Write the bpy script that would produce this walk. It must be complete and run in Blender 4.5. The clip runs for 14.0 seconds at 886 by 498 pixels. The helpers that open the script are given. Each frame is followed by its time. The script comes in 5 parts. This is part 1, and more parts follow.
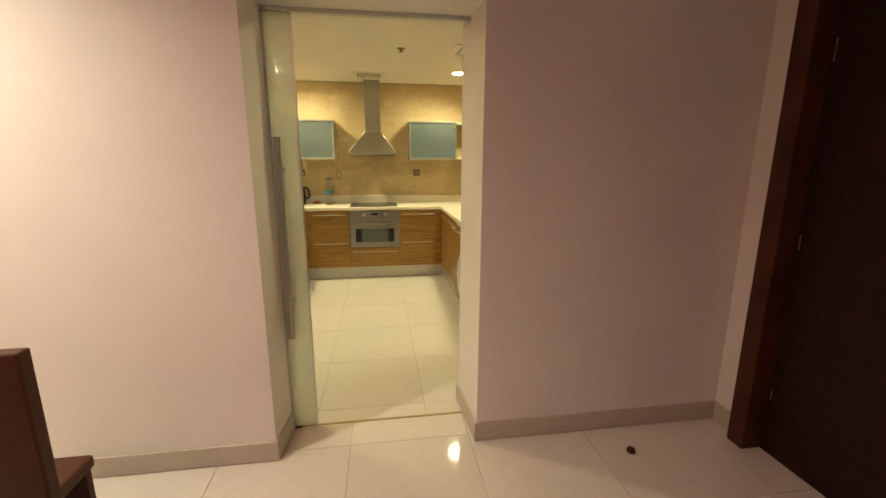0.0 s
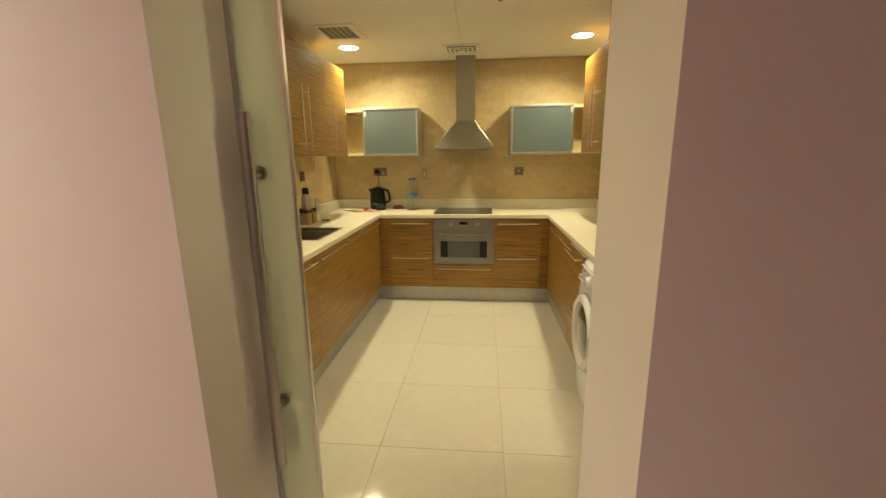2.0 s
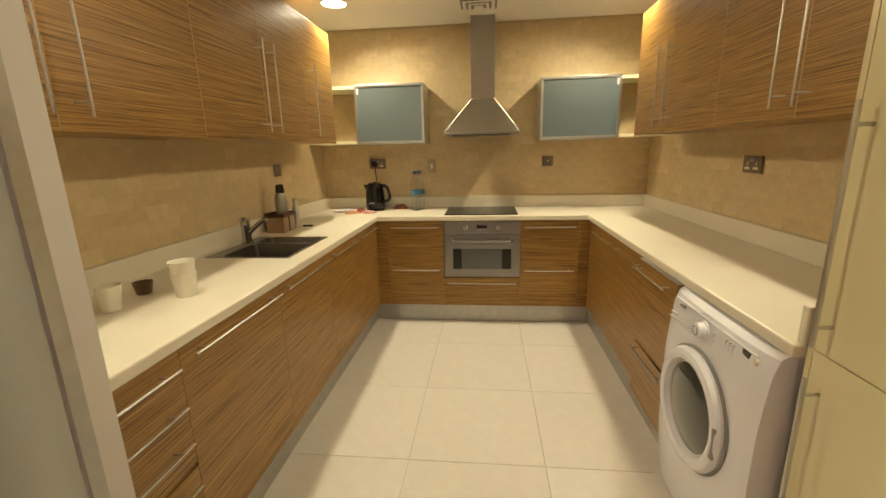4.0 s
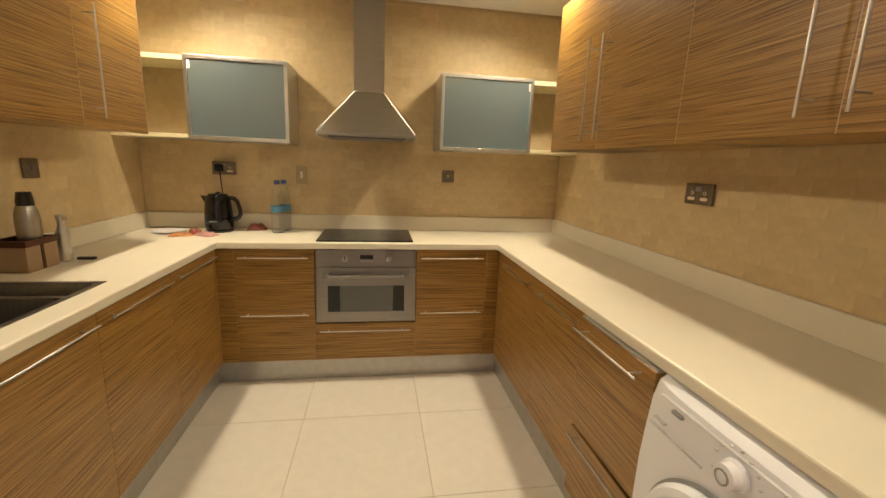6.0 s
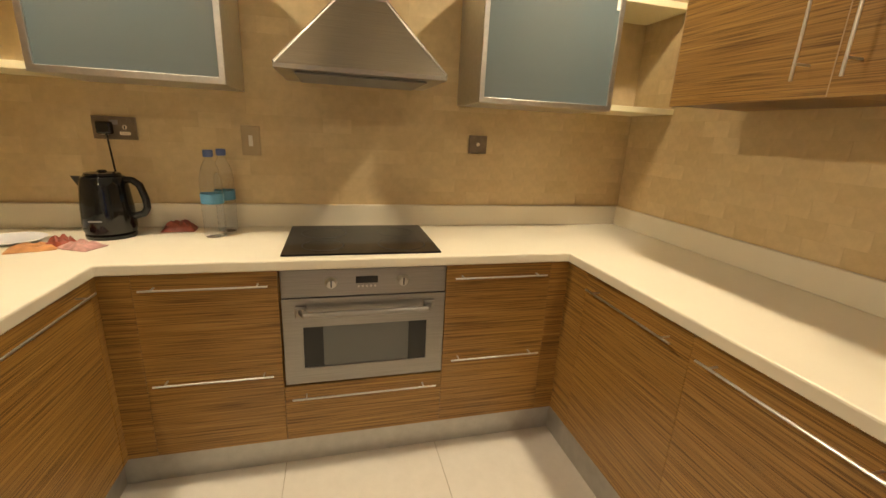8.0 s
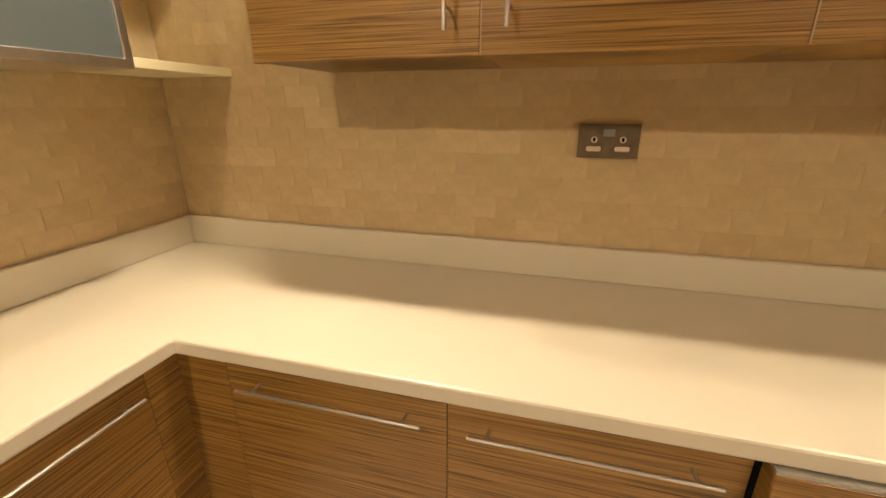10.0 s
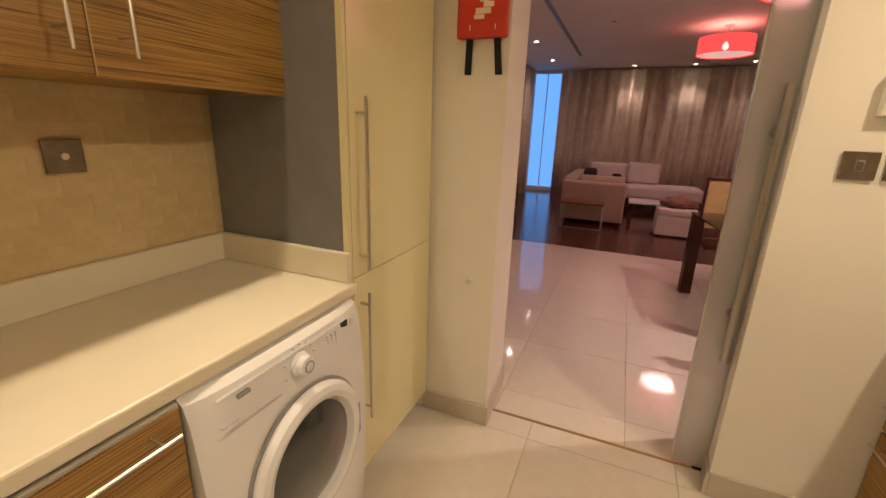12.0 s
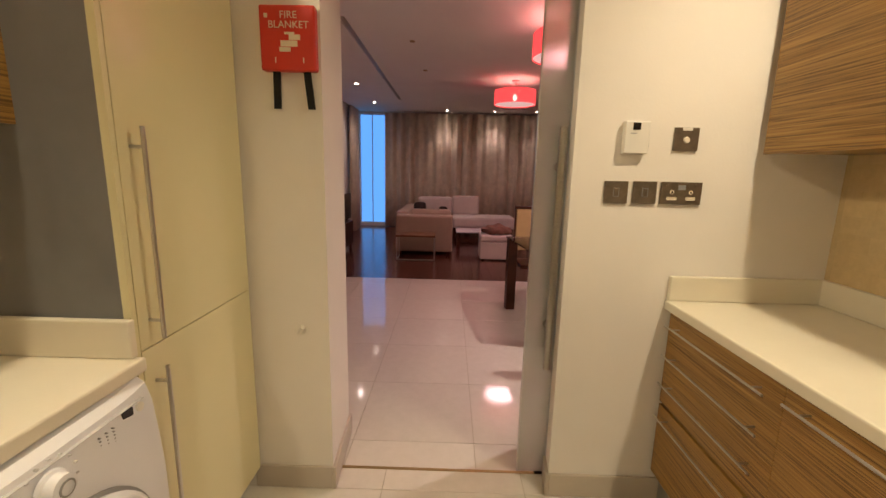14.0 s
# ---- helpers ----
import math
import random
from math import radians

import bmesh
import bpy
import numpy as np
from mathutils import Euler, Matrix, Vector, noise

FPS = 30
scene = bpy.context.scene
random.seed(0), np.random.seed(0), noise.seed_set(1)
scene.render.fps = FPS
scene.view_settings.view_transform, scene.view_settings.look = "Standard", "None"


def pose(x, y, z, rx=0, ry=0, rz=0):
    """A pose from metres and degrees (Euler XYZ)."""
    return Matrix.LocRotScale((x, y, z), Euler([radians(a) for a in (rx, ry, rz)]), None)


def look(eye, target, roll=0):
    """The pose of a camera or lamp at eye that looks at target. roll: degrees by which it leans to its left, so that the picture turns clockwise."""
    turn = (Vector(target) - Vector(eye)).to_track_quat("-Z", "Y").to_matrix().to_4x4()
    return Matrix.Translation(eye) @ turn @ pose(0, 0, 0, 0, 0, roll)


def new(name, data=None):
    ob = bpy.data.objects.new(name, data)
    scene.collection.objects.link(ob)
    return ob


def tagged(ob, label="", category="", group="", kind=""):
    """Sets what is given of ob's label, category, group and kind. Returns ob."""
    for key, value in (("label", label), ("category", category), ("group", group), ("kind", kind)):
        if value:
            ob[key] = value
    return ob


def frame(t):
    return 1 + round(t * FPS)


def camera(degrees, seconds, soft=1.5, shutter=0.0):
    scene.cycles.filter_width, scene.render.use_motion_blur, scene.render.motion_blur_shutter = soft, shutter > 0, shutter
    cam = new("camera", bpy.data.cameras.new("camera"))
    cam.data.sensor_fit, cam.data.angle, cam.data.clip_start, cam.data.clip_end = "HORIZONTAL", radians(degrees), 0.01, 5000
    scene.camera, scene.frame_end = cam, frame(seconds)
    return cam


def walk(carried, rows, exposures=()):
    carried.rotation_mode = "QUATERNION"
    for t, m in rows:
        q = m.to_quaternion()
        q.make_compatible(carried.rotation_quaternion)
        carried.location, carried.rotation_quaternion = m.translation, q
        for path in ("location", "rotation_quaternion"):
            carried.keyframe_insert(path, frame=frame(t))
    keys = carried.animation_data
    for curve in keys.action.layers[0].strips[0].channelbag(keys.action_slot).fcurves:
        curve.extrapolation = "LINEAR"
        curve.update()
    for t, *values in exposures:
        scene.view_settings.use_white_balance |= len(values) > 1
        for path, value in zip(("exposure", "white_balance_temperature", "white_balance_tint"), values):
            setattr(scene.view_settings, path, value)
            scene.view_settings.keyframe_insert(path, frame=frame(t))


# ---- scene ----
cam = camera(93.7, 14.0)
PATH = [
    (0, (0.444, 0.291, 1.461), (0.738, 2.224, 1.042), 0.2),
    (0.5, (0.579, 0.542, 1.466), (0.815, 2.476, 1.014), 1.2),
    (1, (0.623, 0.765, 1.453), (0.659, 2.725, 1.057), 0.3),
    (1.5, (0.556, 1.061, 1.459), (0.442, 3.015, 1.049), -1.4),
    (2, (0.57, 1.366, 1.448), (0.377, 3.309, 1.016), -0.7),
    (2.5, (0.556, 1.587, 1.437), (0.327, 3.516, 0.962), -0.5),
    (3, (0.519, 1.836, 1.438), (0.328, 3.752, 0.896), -1.2),
    (3.2, (0.496, 1.915, 1.427), (0.285, 3.826, 0.875), -1.6),
    (5.3, (0.354, 2.614, 1.382), (0.178, 4.59, 1.126), -0.2),
    (5.5, (0.366, 2.708, 1.381), (0.334, 4.687, 1.1), 0.8),
    (6, (0.434, 2.914, 1.373), (0.75, 4.848, 0.977), 2.2),
    (6.5, (0.407, 3.114, 1.355), (0.965, 4.976, 0.882), 2.7),
    (7, (0.292, 3.343, 1.351), (0.825, 5.203, 0.844), 2.6),
    (7.2, (0.263, 3.456, 1.352), (0.716, 5.332, 0.827), 2.9),
    (9.3, (0.404, 4.499, 1.335), (1.538, 6.013, 0.684), 2.3),
    (9.5, (0.47, 4.533, 1.337), (1.861, 5.82, 0.699), 2.2),
    (10, (0.573, 4.585, 1.38), (2.396, 5.089, 0.731), -0.1),
    (10.5, (0.577, 4.558, 1.378), (2.468, 4.341, 0.765), -0.1),
    (11, (0.544, 4.477, 1.375), (2.305, 3.743, 0.774), 1.0),
    (11.5, (0.5, 4.347, 1.381), (1.883, 3.02, 0.808), 1.8),
    (12, (0.433, 4.258, 1.392), (1.181, 2.489, 0.835), 1.8),
    (12.5, (0.398, 4.251, 1.389), (0.654, 2.329, 0.897), 1.3),
    (13, (0.401, 4.303, 1.391), (0.455, 2.332, 1.056), 1.1),
    (13.5, (0.418, 4.294, 1.388), (0.442, 2.316, 1.094), 1.3),
    (14, (0.41, 4.185, 1.386), (0.439, 2.22, 1.017), 1.3),
]
walk(cam, [(t, look(eye, target, roll)) for t, eye, target, roll in PATH],
     [(0.0, 0.26, 6950, -10), (1.5, 0.06, 6950, -9), (3.0, 0.08, 6250, -4), (5.5, 0.03, 6250, 10), (7.5, 0.05, 6350, 10),
      (9.5, 0.16, 6550, 16), (11.5, 0.14, 6500, 16), (12.0, 0.02, 7000, 15), (12.5, 0.0, 6800, 13), (14.0, 0.0, 6500, 11)])

# ---- world and light ----
world = bpy.data.worlds.new("dusk")
scene.world = world
world.use_nodes = True
wn, wl = world.node_tree.nodes, world.node_tree.links
sky = wn.new("ShaderNodeTexSky")
sky.sky_type, sky.sun_disc = "NISHITA", False
sky.sun_elevation, sky.sun_rotation = radians(4), radians(200)
wn["Background"].inputs[1].default_value = 0.06
wl.new(sky.outputs[0], wn["Background"].inputs[0])

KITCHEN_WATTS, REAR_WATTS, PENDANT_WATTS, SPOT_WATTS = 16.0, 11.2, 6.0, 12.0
WARM = (1.0, 0.83, 0.57)
PENDANT_COLOUR = (1.0, 0.55, 0.56)


def lamp(name, kind, at, watts, colour, size=0.1, aim=None, cone=None, spread=168):
    data = bpy.data.lights.new(name, kind)
    data.energy, data.color = watts, colour
    if kind == "AREA":
        data.shape, data.size, data.spread = "DISK", size, radians(spread)
    else:
        data.shadow_soft_size = size
    if cone:
        data.spot_size, data.spot_blend = radians(cone), 1.0
    ob = new(name, data)
    ob.matrix_world = look(at, aim) if aim else pose(*at)
    return ob


# ---- plan, metres ----
XL, XR, YB, YF = -1.06, 1.7685, 5.895, 2.581      # kitchen walls
YL = 2.196                                        # living-room face of the partition
DL, DR, DH = -0.066, 0.911, 2.135                    # doorway
CEIL, LCEIL = 2.407, 2.75
CZ, CT = 0.903, 0.038                              # worktop
UZ, UT = 1.475, 2.235                              # wall cabinets
LX0, LX1, LY0, EX = -3.4, 2.66, -6.15, 2.33         # living room; entrance wall

# ---- materials ----


def material(name, colour=(0.8, 0.8, 0.8), rough=0.5, metal=0.0, **more):
    m = bpy.data.materials.new(name)
    m.use_nodes = True
    b = m.node_tree.nodes["Principled BSDF"]
    b.inputs["Base Color"].default_value = (*colour, 1)
    b.inputs["Roughness"].default_value = rough
    b.inputs["Metallic"].default_value = metal
    for key, value in more.items():
        b.inputs[key.replace("_", " ")].default_value = value
    return m


def node(m, kind, **sets):
    n = m.node_tree.nodes.new(kind)
    for key, value in sets.items():
        if key in n.inputs:
            n.inputs[key].default_value = value
    return n


def wire(m, a, b):
    m.node_tree.links.new(a, b)


def coords(m, scale=(1, 1, 1), shift=False):
    tc = node(m, "ShaderNodeTexCoord")
    mp = node(m, "ShaderNodeMapping", Scale=scale)
    wire(m, tc.outputs["Object"], mp.inputs["Vector"])
    if shift:
        info = node(m, "ShaderNodeObjectInfo")
        mul = node(m, "ShaderNodeMath")
        mul.operation = "MULTIPLY"
        mul.inputs[1].default_value = 37.0
        wire(m, info.outputs["Random"], mul.inputs[0])
        comb = node(m, "ShaderNodeCombineXYZ")
        for i in range(3):
            wire(m, mul.outputs[0], comb.inputs[i])
        wire(m, comb.outputs[0], mp.inputs["Location"])
    return mp.outputs[0]


def ramp(m, fac, stops):
    r = node(m, "ShaderNodeValToRGB")
    e = r.color_ramp.elements
    while len(e) < len(stops):
        e.new(0.5)
    for el, (p, c) in zip(e, stops):
        el.position, el.color = p, (*c, 1)
    wire(m, fac, r.inputs[0])
    return r.outputs[0]


def noisy(m, vec, scale, detail=4.0, rough=0.55, distort=0.0):
    n = node(m, "ShaderNodeTexNoise", Scale=scale, Detail=detail, Roughness=rough, Distortion=distort)
    wire(m, vec, n.inputs["Vector"])
    return n.outputs["Fac"]


def bump(m, height, strength, distance=0.002):
    b = node(m, "ShaderNodeBump", Strength=strength, Distance=distance)
    wire(m, height, b.inputs["Height"])
    bsdf = m.node_tree.nodes["Principled BSDF"]
    wire(m, b.outputs[0], bsdf.inputs["Normal"])


def mixc(m, fac, a, b, mode="MIX"):
    x = node(m, "ShaderNodeMix")
    x.data_type, x.blend_type = "RGBA", mode
    for value, slot in ((fac, 0), (a, 6), (b, 7)):
        if isinstance(value, (int, float)):
            x.inputs[slot].default_value = value
        elif isinstance(value, tuple):
            x.inputs[slot].default_value = (*value, 1)
        else:
            wire(m, value, x.inputs[slot])
    return x.outputs[2]


def paint(m, colour_out, rough_out=None):
    bsdf = m.node_tree.nodes["Principled BSDF"]
    wire(m, colour_out, bsdf.inputs["Base Color"])
    if rough_out:
        wire(m, rough_out, bsdf.inputs["Roughness"])


def plain(name, colour, rough, metal=0.0, vary=0.06, scale=6.0, relief=0.0, fine=180.0, **more):
    """A surface of one colour with soft stains, a fine grain and slight changes of gloss."""
    m = material(name, colour, rough, metal, **more)
    v = coords(m)
    big = noisy(m, v, scale, 5.0)
    lo = tuple(c * (1 - vary) for c in colour)
    hi = tuple(min(1, c * (1 + vary)) for c in colour)
    col = ramp(m, big, [(0.3, lo), (0.7, hi)])
    r = node(m, "ShaderNodeMapRange")
    r.inputs["To Min"].default_value, r.inputs["To Max"].default_value = rough * 0.85, min(1, rough * 1.2)
    wire(m, noisy(m, v, scale * 3), r.inputs["Value"])
    paint(m, col, r.outputs[0])
    if relief:
        bump(m, noisy(m, v, fine, 2.0), relief)
    return m


WALL = plain("wall_paint", (0.80, 0.76, 0.70), 0.62, vary=0.025, scale=2.5, relief=0.25, fine=90)
CEILING = plain("ceiling_paint", (0.82, 0.79, 0.72), 0.8, vary=0.02, scale=2)
SKIRT = plain("skirting_tile", (0.52, 0.46, 0.38), 0.35, vary=0.05)
GROUT = plain("grout", (0.52, 0.455, 0.35), 0.85, vary=0.1, scale=30)
COUNTER = plain("cream_solid_surface", (0.755, 0.70, 0.565), 0.36, vary=0.015, scale=9)
CREAM = plain("cream_lacquer", (0.76, 0.70, 0.43), 0.22, vary=0.012, scale=1.5)
CREAM_SHELF = plain("cream_shelf_board", (0.82, 0.75, 0.50), 0.45, vary=0.02)
GREY = plain("grey_laminate", (0.20, 0.20, 0.205), 0.42, vary=0.06, scale=8, relief=0.1)
WHITE = plain("white_enamel", (0.79, 0.80, 0.84), 0.22, vary=0.01)
WHITE_PLASTIC = plain("white_plastic", (0.78, 0.75, 0.68), 0.4, vary=0.02)
BLACK = plain("black_plastic", (0.012, 0.012, 0.012), 0.22, vary=0.2)
RUBBER = plain("black_rubber", (0.02, 0.02, 0.018), 0.7, vary=0.2)
BRONZE = plain("dark_bronze_plate", (0.22, 0.18, 0.135), 0.36, 0.75, vary=0.15, scale=40)
HOB = material("black_ceramic_glass", (0.008, 0.008, 0.008), 0.10, IOR=1.3)
CHROME = material("chrome", (0.60, 0.58, 0.54), 0.33, 1.0)
TAP_CHROME = material("polished_chrome", (0.55, 0.54, 0.52), 0.12, 1.0)
ALU = plain("brushed_aluminium", (0.62, 0.62, 0.60), 0.34, 1.0, vary=0.06, scale=60)
KICK = plain("aluminium_kickboard", (0.52, 0.51, 0.48), 0.42, 0.85, vary=0.08, scale=20)
RED = plain("red_plastic", (0.62, 0.035, 0.02), 0.35, vary=0.05)
STRAP = plain("black_webbing", (0.012, 0.011, 0.010), 0.85, vary=0.2, scale=80)
PRINT = plain("pale_print", (0.75, 0.66, 0.52), 0.6)
PRINT_GREY = plain("grey_print", (0.28, 0.28, 0.28), 0.6)
SEAM = plain("pale_grey_seam", (0.50, 0.50, 0.51), 0.5)
SCREEN = material("display_glass", (0.01, 0.01, 0.012), 0.1)
DARKWOOD = plain("dark_stained_wood", (0.064, 0.021, 0.009), 0.42, IOR=1.32, vary=0.35, scale=5, relief=0.2, fine=60)
DOOR_LEAF = plain("near_black_stained_wood", (0.022, 0.008, 0.005), 0.5, IOR=1.3, vary=0.4, scale=14, relief=0.3, fine=120)
BEIGE_PLATE = plain("beige_metal_plate", (0.42, 0.33, 0.20), 0.35, 0.3)
EDGE_PALE = plain("pale_edge_strip", (0.46, 0.32, 0.18), 0.4)
TAN = plain("tan_upholstery", (0.50, 0.36, 0.16), 0.8, vary=0.1, scale=8, relief=0.3, fine=300)
SOFA = plain("off_white_leather", (0.74, 0.66, 0.62), 0.5, vary=0.06, scale=5, relief=0.2, fine=120)
# Darker copy of the off-white leather: the sofa's shaded back put into its colour.
SOFA_SHADED = plain("shaded_leather", (0.46, 0.35, 0.27), 0.5, vary=0.06, scale=5, relief=0.2, fine=120)
CUSHION_DARK = plain("dark_brown_cloth", (0.035, 0.022, 0.018), 0.9, vary=0.3, scale=20)
BRASS = plain("brass_strip", (0.42, 0.31, 0.14), 0.45, 0.8, vary=0.1, scale=40)
PAPER = plain("white_paper_cup", (0.82, 0.78, 0.66), 0.6)


def brushed(name, colour, rough, stretch):
    m = material(name, colour, rough, 1.0)
    v = coords(m, stretch)
    n = noisy(m, v, 1.0, 3.0, 0.6)
    paint(m, ramp(m, n, [(0.3, tuple(c * 0.86 for c in colour)), (0.7, tuple(min(1, c * 1.1) for c in colour))]))
    bump(m, n, 0.12, 0.0005)
    return m


STEEL = brushed("brushed_steel", (0.46, 0.44, 0.40), 0.30, (6, 6, 700))
STEEL_OVEN = brushed("oven_steel", (0.33, 0.315, 0.295), 0.33, (6, 6, 700))
STEEL_SINK = brushed("sink_steel", (0.22, 0.21, 0.20), 0.30, (200, 10, 10))

# zebrano veneer: streaks that run level, each board with its own figure
ZEBRA = material("zebrano_veneer", rough=0.36)
v1 = coords(ZEBRA, (1.6, 1.6, 130), True)
v2 = coords(ZEBRA, (3.2, 3.2, 290), True)
v3 = coords(ZEBRA, (0.5, 0.5, 5), True)
n1, n2, n3 = noisy(ZEBRA, v1, 1.0, 3, 0.55, 0.35), noisy(ZEBRA, v2, 1.0, 2.5, 0.6, 0.25), noisy(ZEBRA, v3, 1.0, 3)
zc = ramp(ZEBRA, n1, [(0.30, (0.255, 0.132, 0.031)), (0.45, (0.302, 0.166, 0.041)), (0.55, (0.330, 0.186, 0.048)), (0.70, (0.395, 0.235, 0.066))])
zf = ramp(ZEBRA, n2, [(0.36, (0.22, 0.16, 0.11)), (0.47, (0.86, 0.83, 0.79)), (0.66, (1.32, 1.30, 1.22))])
zc = mixc(ZEBRA, 0.77, zc, zf, "MULTIPLY")
zb = ramp(ZEBRA, n3, [(0.3, (0.95, 0.945, 0.94)), (0.7, (1.04, 1.04, 1.04))])
paint(ZEBRA, mixc(ZEBRA, 0.8, zc, zb, "MULTIPLY"))
bump(ZEBRA, n2, 0.15, 0.0006)

# beige stone-look wall tiles, each a little different
TILE = material("beige_wall_tile", rough=0.5)
info = node(TILE, "ShaderNodeObjectInfo")
geo = node(TILE, "ShaderNodeNewGeometry")
addr = node(TILE, "ShaderNodeMath")
addr.operation = "ADD"
wire(TILE, info.outputs["Random"], addr.inputs[0])
wire(TILE, geo.outputs["Random Per Island"], addr.inputs[1])
fr = node(TILE, "ShaderNodeMath")
fr.operation = "FRACT"
wire(TILE, addr.outputs[0], fr.inputs[0])
tone = ramp(TILE, fr.outputs[0], [(0.0, (0.590, 0.453, 0.248)), (0.4, (0.616, 0.478, 0.267)), (0.85, (0.632, 0.494, 0.279)), (1.0, (0.675, 0.533, 0.308))])
tv = coords(TILE)
tn = ramp(TILE, noisy(TILE, tv, 26, 6, 0.65), [(0.3, (0.88, 0.87, 0.86)), (0.7, (1.08, 1.08, 1.08))])
tb = ramp(TILE, noisy(TILE, tv, 2.2, 3), [(0.3, (0.94, 0.94, 0.94)), (0.7, (1.05, 1.05, 1.05))])
paint(TILE, mixc(TILE, 1.0, mixc(TILE, 0.8, tone, tn, "MULTIPLY"), tb, "MULTIPLY"))
bump(TILE, noisy(TILE, tv, 120, 3), 0.2, 0.001)
TILE_JOINT = plain("wall_tile_joint", (0.55, 0.43, 0.25), 0.8, vary=0.08, scale=20)

# polished floor tiles
FLOOR = material("polished_floor_tile", rough=0.09)
finfo = node(FLOOR, "ShaderNodeObjectInfo")
ft = ramp(FLOOR, finfo.outputs["Random"], [(0.0, (0.705, 0.66, 0.58)), (1.0, (0.74, 0.695, 0.615))])
fv = coords(FLOOR)
fn = ramp(FLOOR, noisy(FLOOR, fv, 14, 6, 0.7), [(0.3, (0.95, 0.95, 0.94)), (0.7, (1.03, 1.03, 1.03))])
fg = node(FLOOR, "ShaderNodeMapRange")
fg.inputs["To Min"].default_value, fg.inputs["To Max"].default_value = 0.03, 0.10
wire(FLOOR, noisy(FLOOR, fv, 5, 5), fg.inputs["Value"])
paint(FLOOR, mixc(FLOOR, 1.0, ft, fn, "MULTIPLY"), fg.outputs[0])

# dark parquet boards
PARQUET = material("dark_parquet", rough=0.16)
pi = node(PARQUET, "ShaderNodeNewGeometry")
pt = ramp(PARQUET, pi.outputs["Random Per Island"], [(0.0, (0.055, 0.017, 0.010)), (1.0, (0.13, 0.042, 0.025))])
pn = ramp(PARQUET, noisy(PARQUET, coords(PARQUET, (60, 2, 1)), 1.0, 4), [(0.3, (0.8, 0.8, 0.8)), (0.7, (1.15, 1.15, 1.15))])
paint(PARQUET, mixc(PARQUET, 1.0, pt, pn, "MULTIPLY"))

# frosted blue-green glass, glossy in front
FROST = material("frosted_teal_glass", (0.16, 0.205, 0.215), 0.35, Transmission_Weight=0.32, IOR=1.5, Coat_IOR=1.7, Coat_Weight=1.0, Coat_Roughness=0.03)
GREEN_GLASS = material("frosted_green_glass", (0.80, 0.84, 0.78), 0.19, Transmission_Weight=0.75, IOR=1.35)
gt = node(GREEN_GLASS, "ShaderNodeBsdfTranslucent", Color=(0.90, 0.94, 0.86, 1))
gm = node(GREEN_GLASS, "ShaderNodeMixShader", Fac=0.44)
wire(GREEN_GLASS, GREEN_GLASS.node_tree.nodes["Principled BSDF"].outputs[0], gm.inputs[1])
wire(GREEN_GLASS, gt.outputs[0], gm.inputs[2])
wire(GREEN_GLASS, gm.outputs[0], GREEN_GLASS.node_tree.nodes["Material Output"].inputs[0])
CLEAR = material("clear_plastic", (0.93, 0.96, 1.0), 0.03, Transmission_Weight=0.98, IOR=1.1)
WINDOW_GLASS = material("window_glass", (0.95, 0.97, 1.0), 0.02, Transmission_Weight=1.0, IOR=1.05)
TABLE_GLASS = material("shadow_tint_table_glass", (0.9, 0.95, 0.93), 0.03)
# Half-grey transparency, so the unseen top casts a partial shadow on the floor.
tt = node(TABLE_GLASS, "ShaderNodeBsdfTransparent", Color=(0.50, 0.50, 0.49, 1))
tf = node(TABLE_GLASS, "ShaderNodeFresnel", IOR=1.45)
tg = node(TABLE_GLASS, "ShaderNodeBsdfGlossy", Roughness=0.03)
tm = node(TABLE_GLASS, "ShaderNodeMixShader")
wire(TABLE_GLASS, tf.outputs[0], tm.inputs[0])
wire(TABLE_GLASS, tt.outputs[0], tm.inputs[1])
wire(TABLE_GLASS, tg.outputs[0], tm.inputs[2])
wire(TABLE_GLASS, tm.outputs[0], TABLE_GLASS.node_tree.nodes["Material Output"].inputs[0])
OVEN_GLASS = material("oven_glass", (0.10, 0.105, 0.10), 0.12, Coat_Weight=0.6)
DRUM_GLASS = material("porthole_glass", (0.06, 0.065, 0.065), 0.12, Transmission_Weight=0.4, Coat_Weight=0.7)

# curtain cloth
CURTAIN = plain("taupe_curtain_cloth", (0.66, 0.55, 0.43), 0.85, vary=0.12, scale=7, relief=0.3, fine=250)


def glow(name, colour, strength):
    m = bpy.data.materials.new(name)
    m.use_nodes = True
    b = m.node_tree.nodes["Principled BSDF"]
    b.inputs["Base Color"].default_value = (*colour, 1)
    b.inputs["Emission Color"].default_value = (*colour, 1)
    b.inputs["Emission Strength"].default_value = strength
    return m


LAMP_FACE = glow("lit_lamp_face", (1.0, 0.88, 0.62), 26.0)
BULB = glow("lit_bulb", (1.0, 0.86, 0.70), 30.0)
SKY_GLOW = glow("dusk_sky", (0.14, 0.42, 1.0), 1.05)

# lit red fabric shade and its white diffuser
SHADE = plain("red_shade_fabric", (0.50, 0.02, 0.022), 0.9, vary=0.05)
sb = SHADE.node_tree.nodes["Principled BSDF"]
sb.inputs["Emission Color"].default_value, sb.inputs["Emission Strength"].default_value = (1.0, 0.075, 0.075, 1), 1.25
sb.inputs["Alpha"].default_value = 0.78
DIFFUSER = glow("white_lamp_diffuser", (1.0, 0.66, 0.62), 0.6)

# ---- shape helpers ----
ORIGIN = {}


